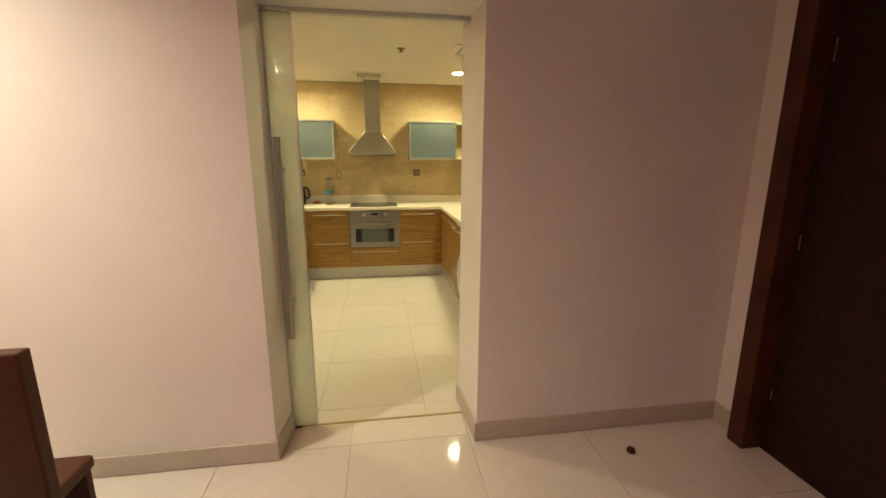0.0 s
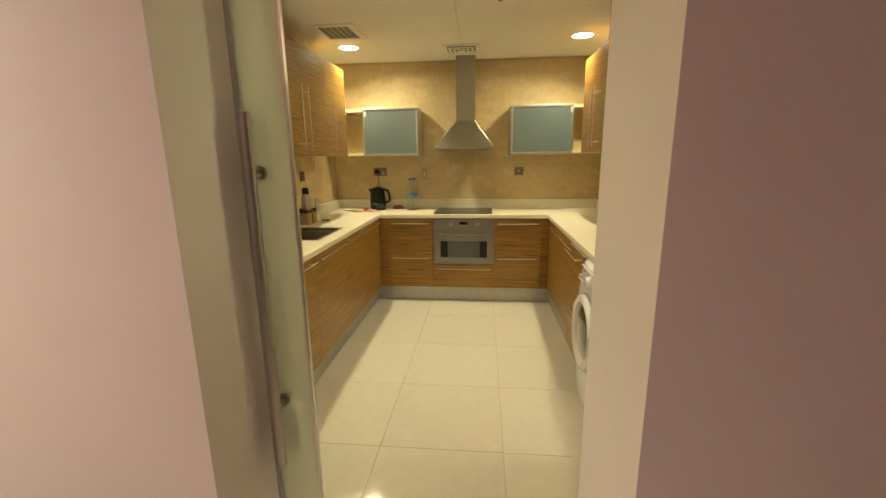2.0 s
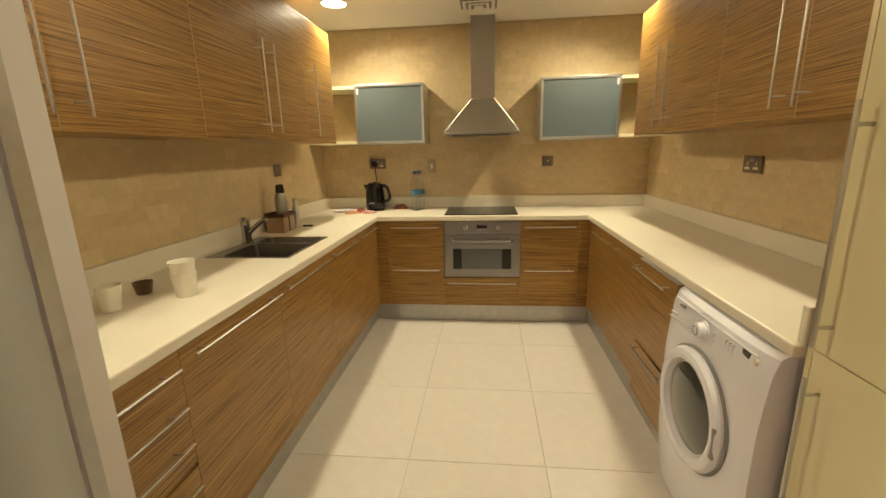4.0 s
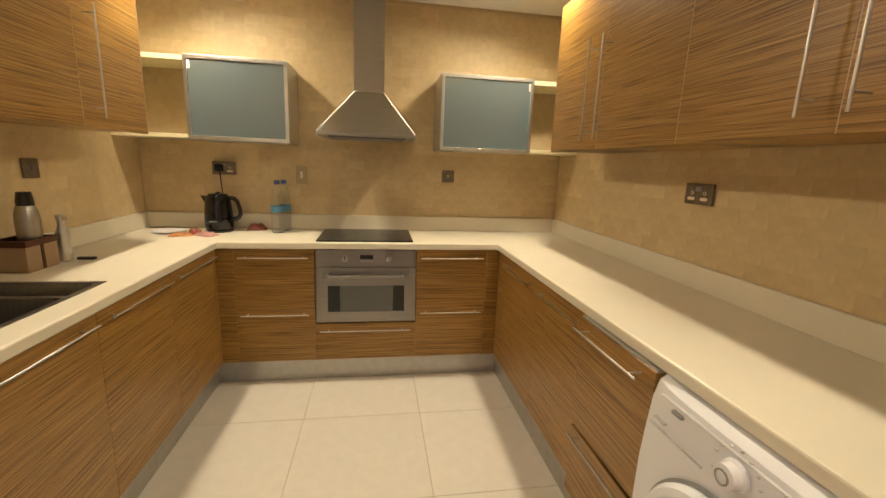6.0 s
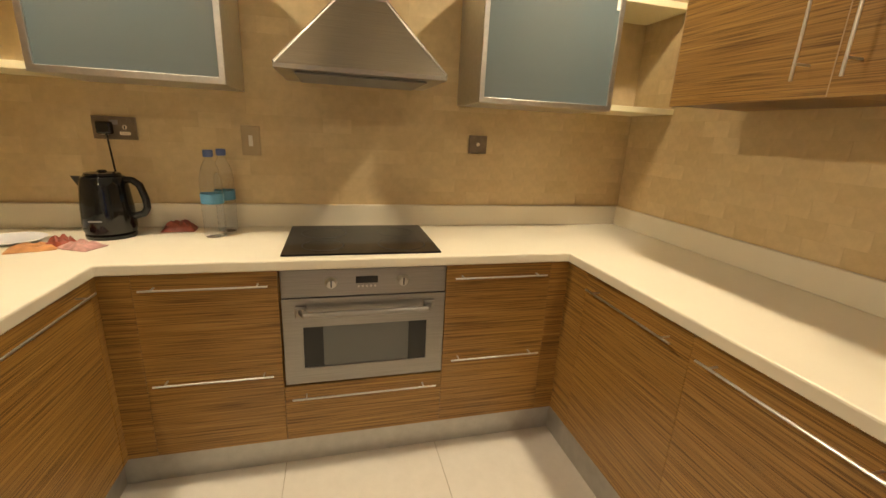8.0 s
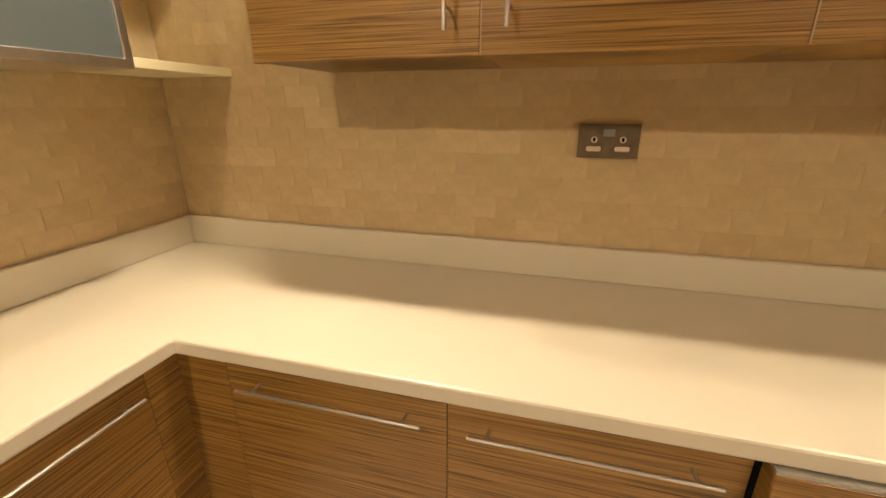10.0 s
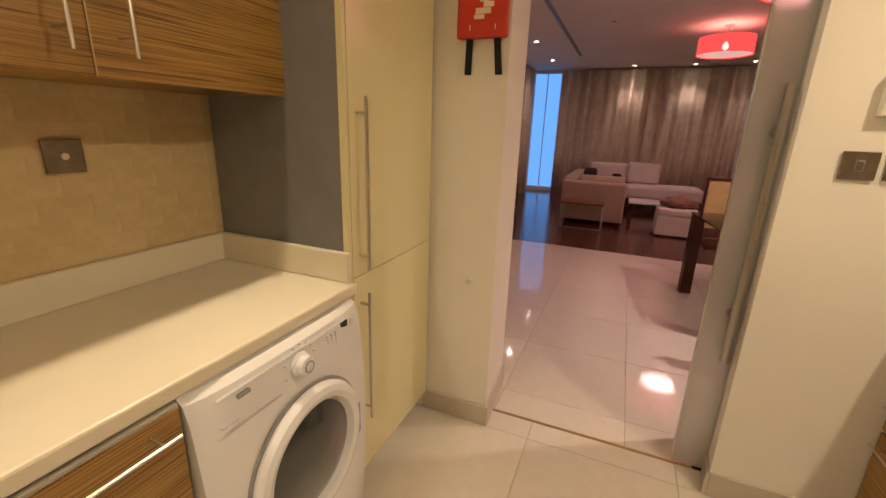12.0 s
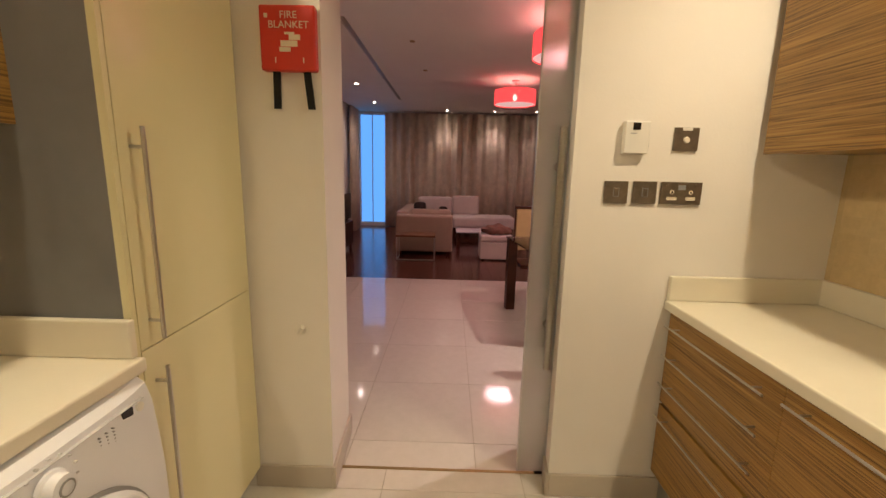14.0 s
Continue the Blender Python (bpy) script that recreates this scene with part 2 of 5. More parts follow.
def box(x0, x1, y0, y1, z0, z1, b=0.0, bm=None):
    """A block, its edges rounded by b."""
    one = bmesh.new()
    bmesh.ops.create_cube(one, size=1)
    bmesh.ops.scale(one, vec=(abs(x1 - x0), abs(y1 - y0), abs(z1 - z0)), verts=one.verts)
    if b:
        bmesh.ops.bevel(one, geom=one.edges[:], offset=b, segments=2, affect="EDGES", profile=0.5)
    bmesh.ops.translate(one, vec=((x0 + x1) / 2, (y0 + y1) / 2, (z0 + z1) / 2), verts=one.verts)
    return merge(bm, one)


def merge(bm, other):
    if bm is None:
        return other
    tmp = bpy.data.meshes.new("tmp")
    other.to_mesh(tmp)
    bm.from_mesh(tmp)
    bpy.data.meshes.remove(tmp)
    other.free()
    return bm


def rod(p, q, r, r2=None, seg=14, bm=None):
    """A round bar from p to q."""
    p, q = Vector(p), Vector(q)
    one = bmesh.new()
    bmesh.ops.create_cone(one, cap_ends=True, segments=seg, radius1=r, radius2=r if r2 is None else r2, depth=(q - p).length)
    m = Matrix.Translation((p + q) / 2) @ (q - p).to_track_quat("Z", "Y").to_matrix().to_4x4()
    bmesh.ops.transform(one, matrix=m, verts=one.verts)
    return merge(bm, one)


def pipe(points, r, seg=12, bm=None):
    """A bent round tube through the points."""
    for a, b in zip(points, points[1:]):
        bm = rod(a, b, r, seg=seg, bm=bm)
    for p in points[1:-1]:
        one = bmesh.new()
        bmesh.ops.create_uvsphere(one, u_segments=seg, v_segments=6, radius=r, matrix=Matrix.Translation(p))
        bm = merge(bm, one)
    return bm


def lathe(profile, at, seg=32, axis="Z", bm=None, caps=True):
    """A turned shape: radii and heights round an axis through at."""
    one = bmesh.new()
    rings = []
    for r, h in profile:
        rings.append([one.verts.new((r * math.cos(2 * math.pi * i / seg), r * math.sin(2 * math.pi * i / seg), h)) for i in range(seg)])
    for a, b in zip(rings, rings[1:]):
        for i in range(seg):
            one.faces.new((a[i], a[(i + 1) % seg], b[(i + 1) % seg], b[i]))
    for ring, rev in ((rings[0], True), (rings[-1], False)):
        if caps and profile[0 if rev else -1][0] > 1e-4:
            one.faces.new(ring[::-1] if rev else ring)
    bmesh.ops.remove_doubles(one, verts=one.verts, dist=1e-5)
    turn = {"Z": Matrix.Identity(4), "X": Matrix.Rotation(radians(90), 4, "Y"), "-X": Matrix.Rotation(radians(-90), 4, "Y"), "Y": Matrix.Rotation(radians(-90), 4, "X"), "-Y": Matrix.Rotation(radians(90), 4, "X")}[axis]
    bmesh.ops.transform(one, matrix=Matrix.Translation(at) @ turn, verts=one.verts)
    return merge(bm, one)


def slab(us, vs, inside, w0, w1, plane="xy", b=0.0):
    """A plate cut from a grid of cells: a cell stays where inside(u, v) holds."""
    one = bmesh.new()
    us, vs = sorted(set(us)), sorted(set(vs))
    put = {"xy": lambda u, v, w: (u, v, w), "xz": lambda u, v, w: (u, w, v), "yz": lambda u, v, w: (w, u, v)}[plane]
    cache = {}

    def vert(u, v):
        if (u, v) not in cache:
            cache[u, v] = one.verts.new(put(u, v, w0))
        return cache[u, v]

    for u0, u1 in zip(us, us[1:]):
        for v0, v1 in zip(vs, vs[1:]):
            if inside((u0 + u1) / 2, (v0 + v1) / 2):
                one.faces.new((vert(u0, v0), vert(u1, v0), vert(u1, v1), vert(u0, v1)))
    out = bmesh.ops.extrude_face_region(one, geom=one.faces[:])
    moved = [g for g in out["geom"] if isinstance(g, bmesh.types.BMVert)]
    bmesh.ops.translate(one, vec=put(0, 0, w1 - w0), verts=moved)
    bmesh.ops.recalc_face_normals(one, faces=one.faces)
    bmesh.ops.dissolve_limit(one, angle_limit=0.01, verts=one.verts, edges=one.edges)
    if b:
        sharp = [e for e in one.edges if len(e.link_faces) == 2 and e.calc_face_angle(0) > 1]
        bmesh.ops.bevel(one, geom=sharp, offset=b, segments=2, affect="EDGES", profile=0.5)
    return one


def prism(points, z0, z1, bm=None):
    """An upright block on a polygon of (x, y) corners."""
    one = bmesh.new()
    f = one.faces.new([one.verts.new((x, y, z0)) for x, y in points])
    out = bmesh.ops.extrude_face_region(one, geom=[f])
    bmesh.ops.translate(one, vec=(0, 0, z1 - z0), verts=[g for g in out["geom"] if isinstance(g, bmesh.types.BMVert)])
    return merge(bm, one)


def mesh_object(name, bm, mat, smooth=False):
    me = bpy.data.meshes.new(name)
    bmesh.ops.recalc_face_normals(bm, faces=bm.faces)
    if smooth:
        for f in bm.faces:
            f.smooth = True
        for e in bm.edges:
            if len(e.link_faces) == 2 and e.calc_face_angle(0) > 0.6:
                e.smooth = False
    bm.to_mesh(me)
    bm.free()
    me.materials.append(mat)
    return new(name, me)


def thing(name, at, label, category, group="", kind=""):
    """An empty at a thing's base, to carry its parts."""
    ob = new(name)
    ob.location = at
    ob.empty_display_size = 0.05
    ORIGIN[ob.name] = Vector(at)
    return tagged(ob, label, category, group, kind)


def part(name, bm, mat, parent, label="", smooth=False):
    """One mesh, given in world places, under a thing or a part."""
    bmesh.ops.translate(bm, vec=-ORIGIN[parent.name], verts=bm.verts)
    ob = mesh_object(name, bm, mat, smooth)
    ob.parent = parent
    ORIGIN[ob.name] = ORIGIN[parent.name].copy()
    return tagged(ob, label)


def whole(name, bm, mat, label, category, group="", kind="", smooth=False):
    """A thing of one mesh, with its origin at its base."""
    cs = [v.co for v in bm.verts]
    at = Vector((sum(c.x for c in cs) / len(cs), sum(c.y for c in cs) / len(cs), min(c.z for c in cs)))
    bmesh.ops.translate(bm, vec=-at, verts=bm.verts)
    ob = mesh_object(name, bm, mat, smooth)
    ob.location = at
    ORIGIN[ob.name] = at
    return tagged(ob, label, category, group, kind)


def setting(name, bm, mat, label, category, smooth=False):
    """A piece of the setting, in world places."""
    ob = mesh_object(name, bm, mat, smooth)
    ORIGIN[ob.name] = Vector((0, 0, 0))
    return tagged(ob, label, category, kind="structure")


def letters(text, size, m, mat, parent, name="lettering"):
    cu = bpy.data.curves.new("text", "FONT")
    cu.body, cu.size, cu.extrude, cu.align_x = text, size, 0.0006, "CENTER"
    tmp = new("text", cu)
    me = bpy.data.meshes.new_from_object(tmp.evaluated_get(bpy.context.evaluated_depsgraph_get()))
    bpy.data.objects.remove(tmp)
    me.transform(Matrix.Translation(-ORIGIN[parent.name]) @ m)
    me.materials.clear()
    me.materials.append(mat)
    ob = new(name, me)
    ob.parent = parent
    ORIGIN[ob.name] = ORIGIN[parent.name].copy()
    return ob

# ---- kitchen and living-room shell ----
W = 0.15
setting("wall_north", box(XL - W, XR + W, YB, YB + W, 0, LCEIL), TILE_JOINT, "beige kitchen wall behind the hood", "wall")
setting("wall_west", box(XL - W, XL, YF, YB, 0, LCEIL), TILE_JOINT, "beige kitchen wall above the sink", "wall")
setting("wall_east", box(XR, XR + W, YF, YB, 0, LCEIL), TILE_JOINT, "beige kitchen wall above the washing machine run", "wall")

# partition with the doorway, its jambs a little splayed, and a pocket for the sliding door in its west leaf
JL = lambda y: -0.094 + (y - YL) / (YF - YL) * 0.047
JR = lambda y: 0.917 - (y - YL) / (YF - YL) * 0.024
P0, P1 = 2.424, 2.470
ws = prism([(LX0, YL), (JL(YL), YL), (JL(P0), P0), (LX0, P0)], 0, LCEIL)
ws = prism([(JR(YL), YL), (EX + 0.4, YL), (EX + 0.4, YF), (JR(YF), YF)], 0, LCEIL, ws)
ws = prism([(JL(YL), YL), (JR(YL), YL), (JR(YF), YF), (JL(YF), YF)], DH, LCEIL, ws)
setting("wall_south", ws, WALL, "white painted partition wall with a doorway", "wall")
wk = prism([(XL - W, P1), (JL(P1), P1), (JL(YF), YF), (XL - W, YF)], 0, LCEIL)
wk = prism([(LX0, P0 + 0.001), (-1.12, P0 + 0.001), (-1.12, P1 - 0.001), (LX0, P1 - 0.001)], 0, LCEIL, wk)
setting("wall_south_kitchen_leaf", wk, WALL, "white painted kitchen face of the doorway wall", "wall")
setting("wall_living_west", box(LX0 - W, LX0, LY0, 2.6, 0, LCEIL), WALL, "white painted living room wall", "wall")
setting("wall_living_east", box(LX1, LX1 + 0.22, LY0, 0.30, 0, LCEIL), WALL, "white painted living room wall", "wall")
setting("wall_entrance", slab([0.30, 0.55, 1.98, YL - 0.001], [0, 2.25, LCEIL], lambda u, v: not (0.55 < u < 1.98 and v < 2.25), EX, EX + 0.36, "yz"), WALL, "white painted wall round the entrance door", "wall")
setting("wall_living_south", slab([LX0 - W, 1.95, 2.64, LX1 + 0.22], [0, 0.03, 2.70, LCEIL], lambda u, v: not (1.95 < u < 2.64 and 0.03 < v < 2.70), LY0 - W, LY0, "xz"), WALL, "white living room wall with a tall window", "wall")

# ceilings
kc = slab([XL, 0.371, 0.377, XR], [YF, 5.26, YB - 0.012, YB], lambda u, v: not (0.371 < u < 0.377 and v < 5.26) and v < YB - 0.012, CEIL, CEIL + 0.01)
setting("ceiling_kitchen", merge(kc, box(XL, XR, YF, YB, CEIL + 0.012, CEIL + 0.05)), CEILING, "cream white kitchen ceiling with a panel joint", "ceiling")
lc = slab([LX0, 1.42, 1.48, LX1], [LY0, -4.4, 0.1, YL], lambda u, v: not (1.42 < u < 1.48 and -4.4 < v < 0.1), LCEIL, LCEIL + 0.03)
setting("ceiling_living", merge(lc, box(LX0, LX1, LY0, YL, LCEIL + 0.05, LCEIL + 0.09)), CEILING, "white living room ceiling with a long air slot", "ceiling")
slot = bmesh.new()
for i in range(3):
    slot = box(1.428 + 0.018 * i, 1.434 + 0.018 * i, -4.4, 0.1, LCEIL + 0.004, LCEIL + 0.03, bm=slot)
vt = thing("air_slot", (1.45, -2.1, LCEIL), "long dark linear air slot in the living room ceiling", "air vent")
part("slat", slot, SKIRT, vt)

# skirting
sk = bmesh.new()
for a in ((LX0, JL(YL), YL - 0.013, YL), (JR(YL) - 0.002, EX, YL - 0.013, YL), (-0.52, JL(YF), YF, YF + 0.013), (JR(YF), 1.23, YF, YF + 0.013), (EX - 0.013, EX, 2.04, YL - 0.0135)):
    sk = box(*a, 0.004, 0.107, 0.003, bm=sk)
for f, s, ya, yb in ((JL, 1, YL - 0.013, P0 - 0.002), (JL, 1, P1 + 0.002, YF + 0.013), (JR, -1, YL - 0.013, YF + 0.013)):
    sk = prism([(f(ya), ya), (f(ya) + s * 0.013, ya), (f(yb) + s * 0.013, yb), (f(yb), yb)], 0.004, 0.107, sk)
setting("baseboard", sk, SKIRT, "low grey-beige tile skirting", "skirting")
setting("threshold_strip", box(DL + 0.01, DR - 0.012, 2.445, 2.459, -0.002, 0.0035), BRASS, "thin brass strip across the doorway floor", "threshold")

# floor bed under the tiles, and dark parquet further in
setting("floor", box(LX0, LX1 + 0.3, -1.05, YB, -0.06, -0.004), GROUT, "grout bed under the polished floor tiles", "floor")
pq = bmesh.new()
row = 0
x = LX0
while x < LX1:
    y = LY0 + (row % 3) * 0.3 - 0.9
    while y < -1.05:
        a, b = max(y, LY0), min(y + 0.9, -1.05)
        if b - a > 0.02:
            pq = box(x + 0.0008, min(x + 0.119, LX1), a + 0.0008, b - 0.0008, -0.03, 0.0, bm=pq)
        y += 0.9
    x += 0.12
    row += 1
setting("floor_parquet", pq, PARQUET, "dark glossy parquet boards in the sitting area", "floor")
setting("floor_parquet_bed", box(LX0, LX1, LY0, -1.05, -0.06, -0.031), DARKWOOD, "dark bed under the parquet", "floor")

# window, frame and the dusk outside
win = thing("window_1", (2.3, LY0, 0.03), "tall blue dusk window with a pale frame", "window", kind="structure")
wf = box(1.95, 2.656, LY0 - 0.1, LY0 - 0.04, 0.03, 0.09)
for a in ((1.95, 1.98, 0.09, 2.70), (2.636, 2.656, 0.09, 2.70), (2.335, 2.350, 0.09, 2.68), (1.95, 2.656, 2.68, 2.70)):
    wf = box(a[0], a[1], LY0 - 0.1, LY0 - 0.04, a[2], a[3], bm=wf)
part("window_frame", wf, WHITE_PLASTIC, win)
pane = part("pane", box(1.98, 2.636, LY0 - 0.075, LY0 - 0.069, 0.09, 2.68), WINDOW_GLASS, win)
pane.visible_shadow = False
tagged(mesh_object("backdrop", box(-8, 12, LY0 - 6.1, LY0 - 6.0, -6, 9), SKY_GLOW), "plain blue dusk sky outside the window", "sky", kind="structure")

# ---- entrance door, dark wood ----
ed = thing("door_1", (EX + 0.1, 1.3, 0), "dark stained wooden entrance door, closed", "door", kind="structure")
FX0, FX1, PXD = EX - 0.072, EX + 0.20, EX + 0.030
fr1 = box(FX0, FX1, 1.925, 2.02, 0, 2.33, 0.004)
fr1 = box(FX0, FX1, 0.50, 0.595, 0, 2.33, 0.004, bm=fr1)
fr1 = box(FX0, FX1, 0.595, 1.925, 2.235, 2.33, 0.004, bm=fr1)
part("door_frame", fr1, DARKWOOD, ed)
part("door_leaf", box(PXD, PXD + 0.045, 0.598, 1.922, 0.004, 2.232, 0.003), DOOR_LEAF, ed)
for z0, z1 in ((0.289, 0.345), (1.057, 1.127), (1.873, 1.969)):
    part("hinge", rod((PXD - 0.004, 1.905, z0), (PXD - 0.004, 1.905, z1), 0.0035), BRONZE, ed)

# ---- sliding glass door in its pocket ----
gd = thing("sliding_door", (-0.4, 2.447, 0.0), "frosted green glass sliding door half pushed into its pocket", "door")
GY = 2.447
part("glass_panel", box(-0.95, 0.062, GY - 0.006, GY + 0.006, 0.012, DH - 0.02, 0.001), GREEN_GLASS, gd)
part("edge_strip", box(0.0625, 0.068, GY - 0.007, GY + 0.007, 0.012, DH - 0.02), ALU, gd)
part("track", box(DL + 0.006, DR - 0.008, GY - 0.018, GY + 0.018, DH - 0.019, DH - 0.001), ALU, gd)
part("floor_guide", box(DL + 0.012, DL + 0.05, GY - 0.015, GY + 0.015, 0.0036, 0.011), BLACK, gd)
for y0, y1 in ((P0 + 0.001, GY - 0.0075), (GY + 0.0075, P1 - 0.001)):
    part("seal", box(DL - 0.006, DL + 0.006, y0, y1, 0.02, DH - 0.022), SEAM, gd)
for y in (GY - 0.058, GY + 0.058):
    s = -1 if y < GY else 1
    hb = part("pull_bar", rod((-0.024, y, 0.556), (-0.024, y, 1.564), 0.0150, seg=20), STEEL, gd, "long brushed steel pull bar", smooth=True)
    for z in (0.740, 1.412):
        part("standoff", rod((-0.024, y, z), (-0.024, GY + s * 0.006, z), 0.011), STEEL, hb, smooth=True)
        part("collar", rod((-0.024, GY + s * 0.016, z), (-0.024, GY + s * 0.0062, z), 0.018), STEEL, hb)

# ---- worktop with its upstand ----
FL, FRX, FB = -0.452, 1.177, 5.362     # worktop's front edges
SX0, SX1, SY0, SY1 = -0.985, -0.557, 4.055, 4.562
worktop = thing("worktop", (0.4, 5.6, CZ - CT), "cream solid-surface worktop running round three walls", "worktop")
ins = lambda u, v: (u < FL or u > FRX or v > FB) and not (SX0 < u < SX1 and SY0 < v < SY1) and not (u > FRX and v < 3.205)
part("slab", slab([XL + 0.002, SX0, SX1, FL, FRX, XR - 0.002], [YF + 0.002, 3.205, SY0, SY1, FB, YB - 0.002], ins, CZ - CT, CZ, "xy", 0.006), COUNTER, worktop)
ux = lambda u, v: u < XL + 0.022 or v > YB - 0.022 or u > XR - 0.022 or (v < YF + 0.022 and u < FL - 0.0) or (u > FRX + 0.005 and v < 3.227)
part("upstand", slab([XL + 0.002, XL + 0.022, FL - 0.005, FRX + 0.02, XR - 0.022, XR - 0.002], [YF + 0.002, YF + 0.022, 3.205, 3.227, YB - 0.022, YB - 0.002],
     lambda u, v: ux(u, v) and not (u > FRX and v < 3.205) and not (FL - 0.005 < u < FRX and v < 3), CZ + 0.0005, 1.003, "xy", 0.004), COUNTER, worktop)

# ---- base units ----


def bar(parent, p, q, out, r=0.0038, stand=0.032):
    """A thin steel bar handle between p and q on two feet that stand out from the door."""
    p, q, out = Vector(p), Vector(q), Vector(out)
    h = part("handle", rod(p + out * stand, q + out * stand, r, seg=10), CHROME, parent, "thin steel bar handle", smooth=True)
    for k in (0.09, 0.91):
        f = p.lerp(q, k)
        part("foot", rod(f, f + out * stand, r * 0.8, seg=8), CHROME, h)
    return h


G = 0.0005      # half the gap between two fronts
DOOR_T = 0.019
BX_L, BX_R, BY_B = -0.472, 1.205, 5.396         # fronts of the three runs
KZ, TOPZ = 0.152, CZ - CT - 0.004


def unit(name, run, a, b, fronts, label, mat=ZEBRA, top=CZ - CT - 0.001):
    """A base unit on one run from a to b; fronts are (z0, z1, height of handle or None)."""
    mid = (a + b) / 2
    if run == "L":
        at, body = (XL + 0.3, mid, 0), box(XL + 0.01, BX_L - DOOR_T - 0.002, a, b, KZ, top)
    elif run == "R":
        at, body = (XR - 0.3, mid, 0), box(BX_R + DOOR_T + 0.002, XR - 0.01, a, b, KZ, CZ - CT - 0.001)
    else:
        at, body = (mid, YB - 0.3, 0), box(a, b, BY_B + DOOR_T + 0.002, YB - 0.01, KZ, CZ - CT - 0.001)
    u = thing(name, at, label, "cabinet", "fitted base units")
    part("body", body, mat, u)
    legs = {"L": [(XL + 0.1, a + 0.05), (XL + 0.1, b - 0.05)], "R": [(XR - 0.1, a + 0.05), (XR - 0.1, b - 0.05)], "B": [(a + 0.05, YB - 0.1), (b - 0.05, YB - 0.1)]}[run]
    for lx, ly in legs:
        part("foot", rod((lx, ly, 0.0), (lx, ly, KZ), 0.02), BLACK, u)
    for z0, z1, hz in fronts:
        if run == "L":
            d = box(BX_L - DOOR_T, BX_L, a + G, b - G, z0 + G, z1 - G, 0.0012)
            p, q, out = (BX_L, a + 0.03, hz), (BX_L, b - 0.035, hz), (1, 0, 0)
        elif run == "R":
            d = box(BX_R, BX_R + DOOR_T, a + G, b - G, z0 + G, z1 - G, 0.0012)
            p, q, out = (BX_R, a + 0.045, hz), (BX_R, b - 0.045, hz), (-1, 0, 0)
        else:
            d = box(a + G, b - G, BY_B, BY_B + DOOR_T, z0 + G, z1 - G, 0.0012)
            p, q, out = (a + 0.03, BY_B, hz), (b - 0.03, BY_B, hz), (0, -1, 0)
        dr = part("drawer_front" if len(fronts) > 1 else "door", d, mat, u)
        if hz:
            bar(dr, p, q, out)
    return u


two = [(0.48, TOPZ, 0.810), (KZ + 0.004, 0.48, 0.460)]
unit("drawer_unit", "B", -0.378, 0.068, two, "zebrano drawer unit beside the oven, two closed drawers")
unit("drawer_unit", "B", 0.678, 1.122, two, "zebrano drawer unit beside the oven, two closed drawers")
unit("corner_filler", "B", -0.478, -0.378, [(KZ + 0.004, TOPZ, None)], "narrow zebrano corner filler panel")
unit("corner_filler", "B", 1.122, 1.2125, [(KZ + 0.004, TOPZ, None)], "narrow zebrano corner filler panel")
four = [(0.742, TOPZ, 0.812), (0.615, 0.742, 0.69), (0.478, 0.615, 0.572), (KZ + 0.004, 0.466, 0.427)]
unit("drawer_unit", "L", 2.60, 3.18, four, "zebrano unit of four drawers by the doorway")
for a, b, lab in ((3.18, 3.78, "zebrano base cabinet with one closed door"), (3.78, 4.36, "zebrano sink cabinet with one closed door"), (4.36, 4.86, "zebrano sink cabinet with one closed door"), (4.86, 5.36, "zebrano corner cabinet with one closed door")):
    unit("base_cabinet", "L", a, b, [(KZ + 0.004, TOPZ, 0.825)], lab, top=0.70 if "sink" in lab else CZ - CT - 0.001)
unit("base_cabinet", "R", 4.752, 5.26, [(KZ + 0.004, TOPZ, 0.803)], "zebrano corner cabinet with one closed door")
unit("base_cabinet", "R", 4.242, 4.752, [(KZ + 0.004, TOPZ, 0.803)], "zebrano base cabinet with one closed door")
unit("corner_filler", "L", 5.36, 5.4015, [(KZ + 0.004, TOPZ, None)], "narrow zebrano corner filler panel")
unit("corner_filler", "R", 5.26, 5.4015, [(KZ + 0.004, TOPZ, None)], "narrow zebrano corner filler panel")

# slim dishwasher behind zebrano panels
dw = thing("dishwasher", (1.5, 4.01, 0), "slim built-in dishwasher with zebrano door panels", "dishwasher")
part("door_core", box(1.2065, 1.2245, 3.825, 4.223, 0.16, 0.845), BLACK, dw)
part("body", box(1.225, XR - 0.01, 3.822, 4.235, 0.10, CZ - CT - 0.004), BLACK, dw)
for y in (3.86, 4.20):
    part("foot", rod((1.5, y, 0), (1.5, y, 0.1), 0.02), BLACK, dw)
dp = part("door_panel", box(1.165, 1.206, 3.822, 4.232, 0.447, 0.856, 0.0015), ZEBRA, dw)
bar(dp, (1.165, 3.85, 0.826), (1.165, 4.205, 0.826), (-1, 0, 0), stand=0.042)
part("steel_edge", box(1.167, 1.225, 3.822, 4.232, 0.8565, 0.8635), ALU, dw, "steel top edge of the door")
lp = part("lower_panel", box(1.167, 1.206, 3.822, 4.232, KZ + 0.004, 0.43, 0.0015), ZEBRA, dw)
bar(lp, (1.167, 3.85, 0.412), (1.167, 4.205, 0.412), (-1, 0, 0), stand=0.028)

# kickboard
for nm, bm in (("kickboard", box(-0.518, 1.232, 5.450, 5.464, 0.003, KZ - 0.004)), ("kickboard", box(-0.532, -0.518, YF + 0.014, 5.450, 0.003, KZ - 0.004)), ("kickboard", box(1.232, 1.246, 3.79, 5.450, 0.003, KZ - 0.004))):
    setting(nm, bm, KICK, "brushed aluminium kickboard under the base units", "kickboard")

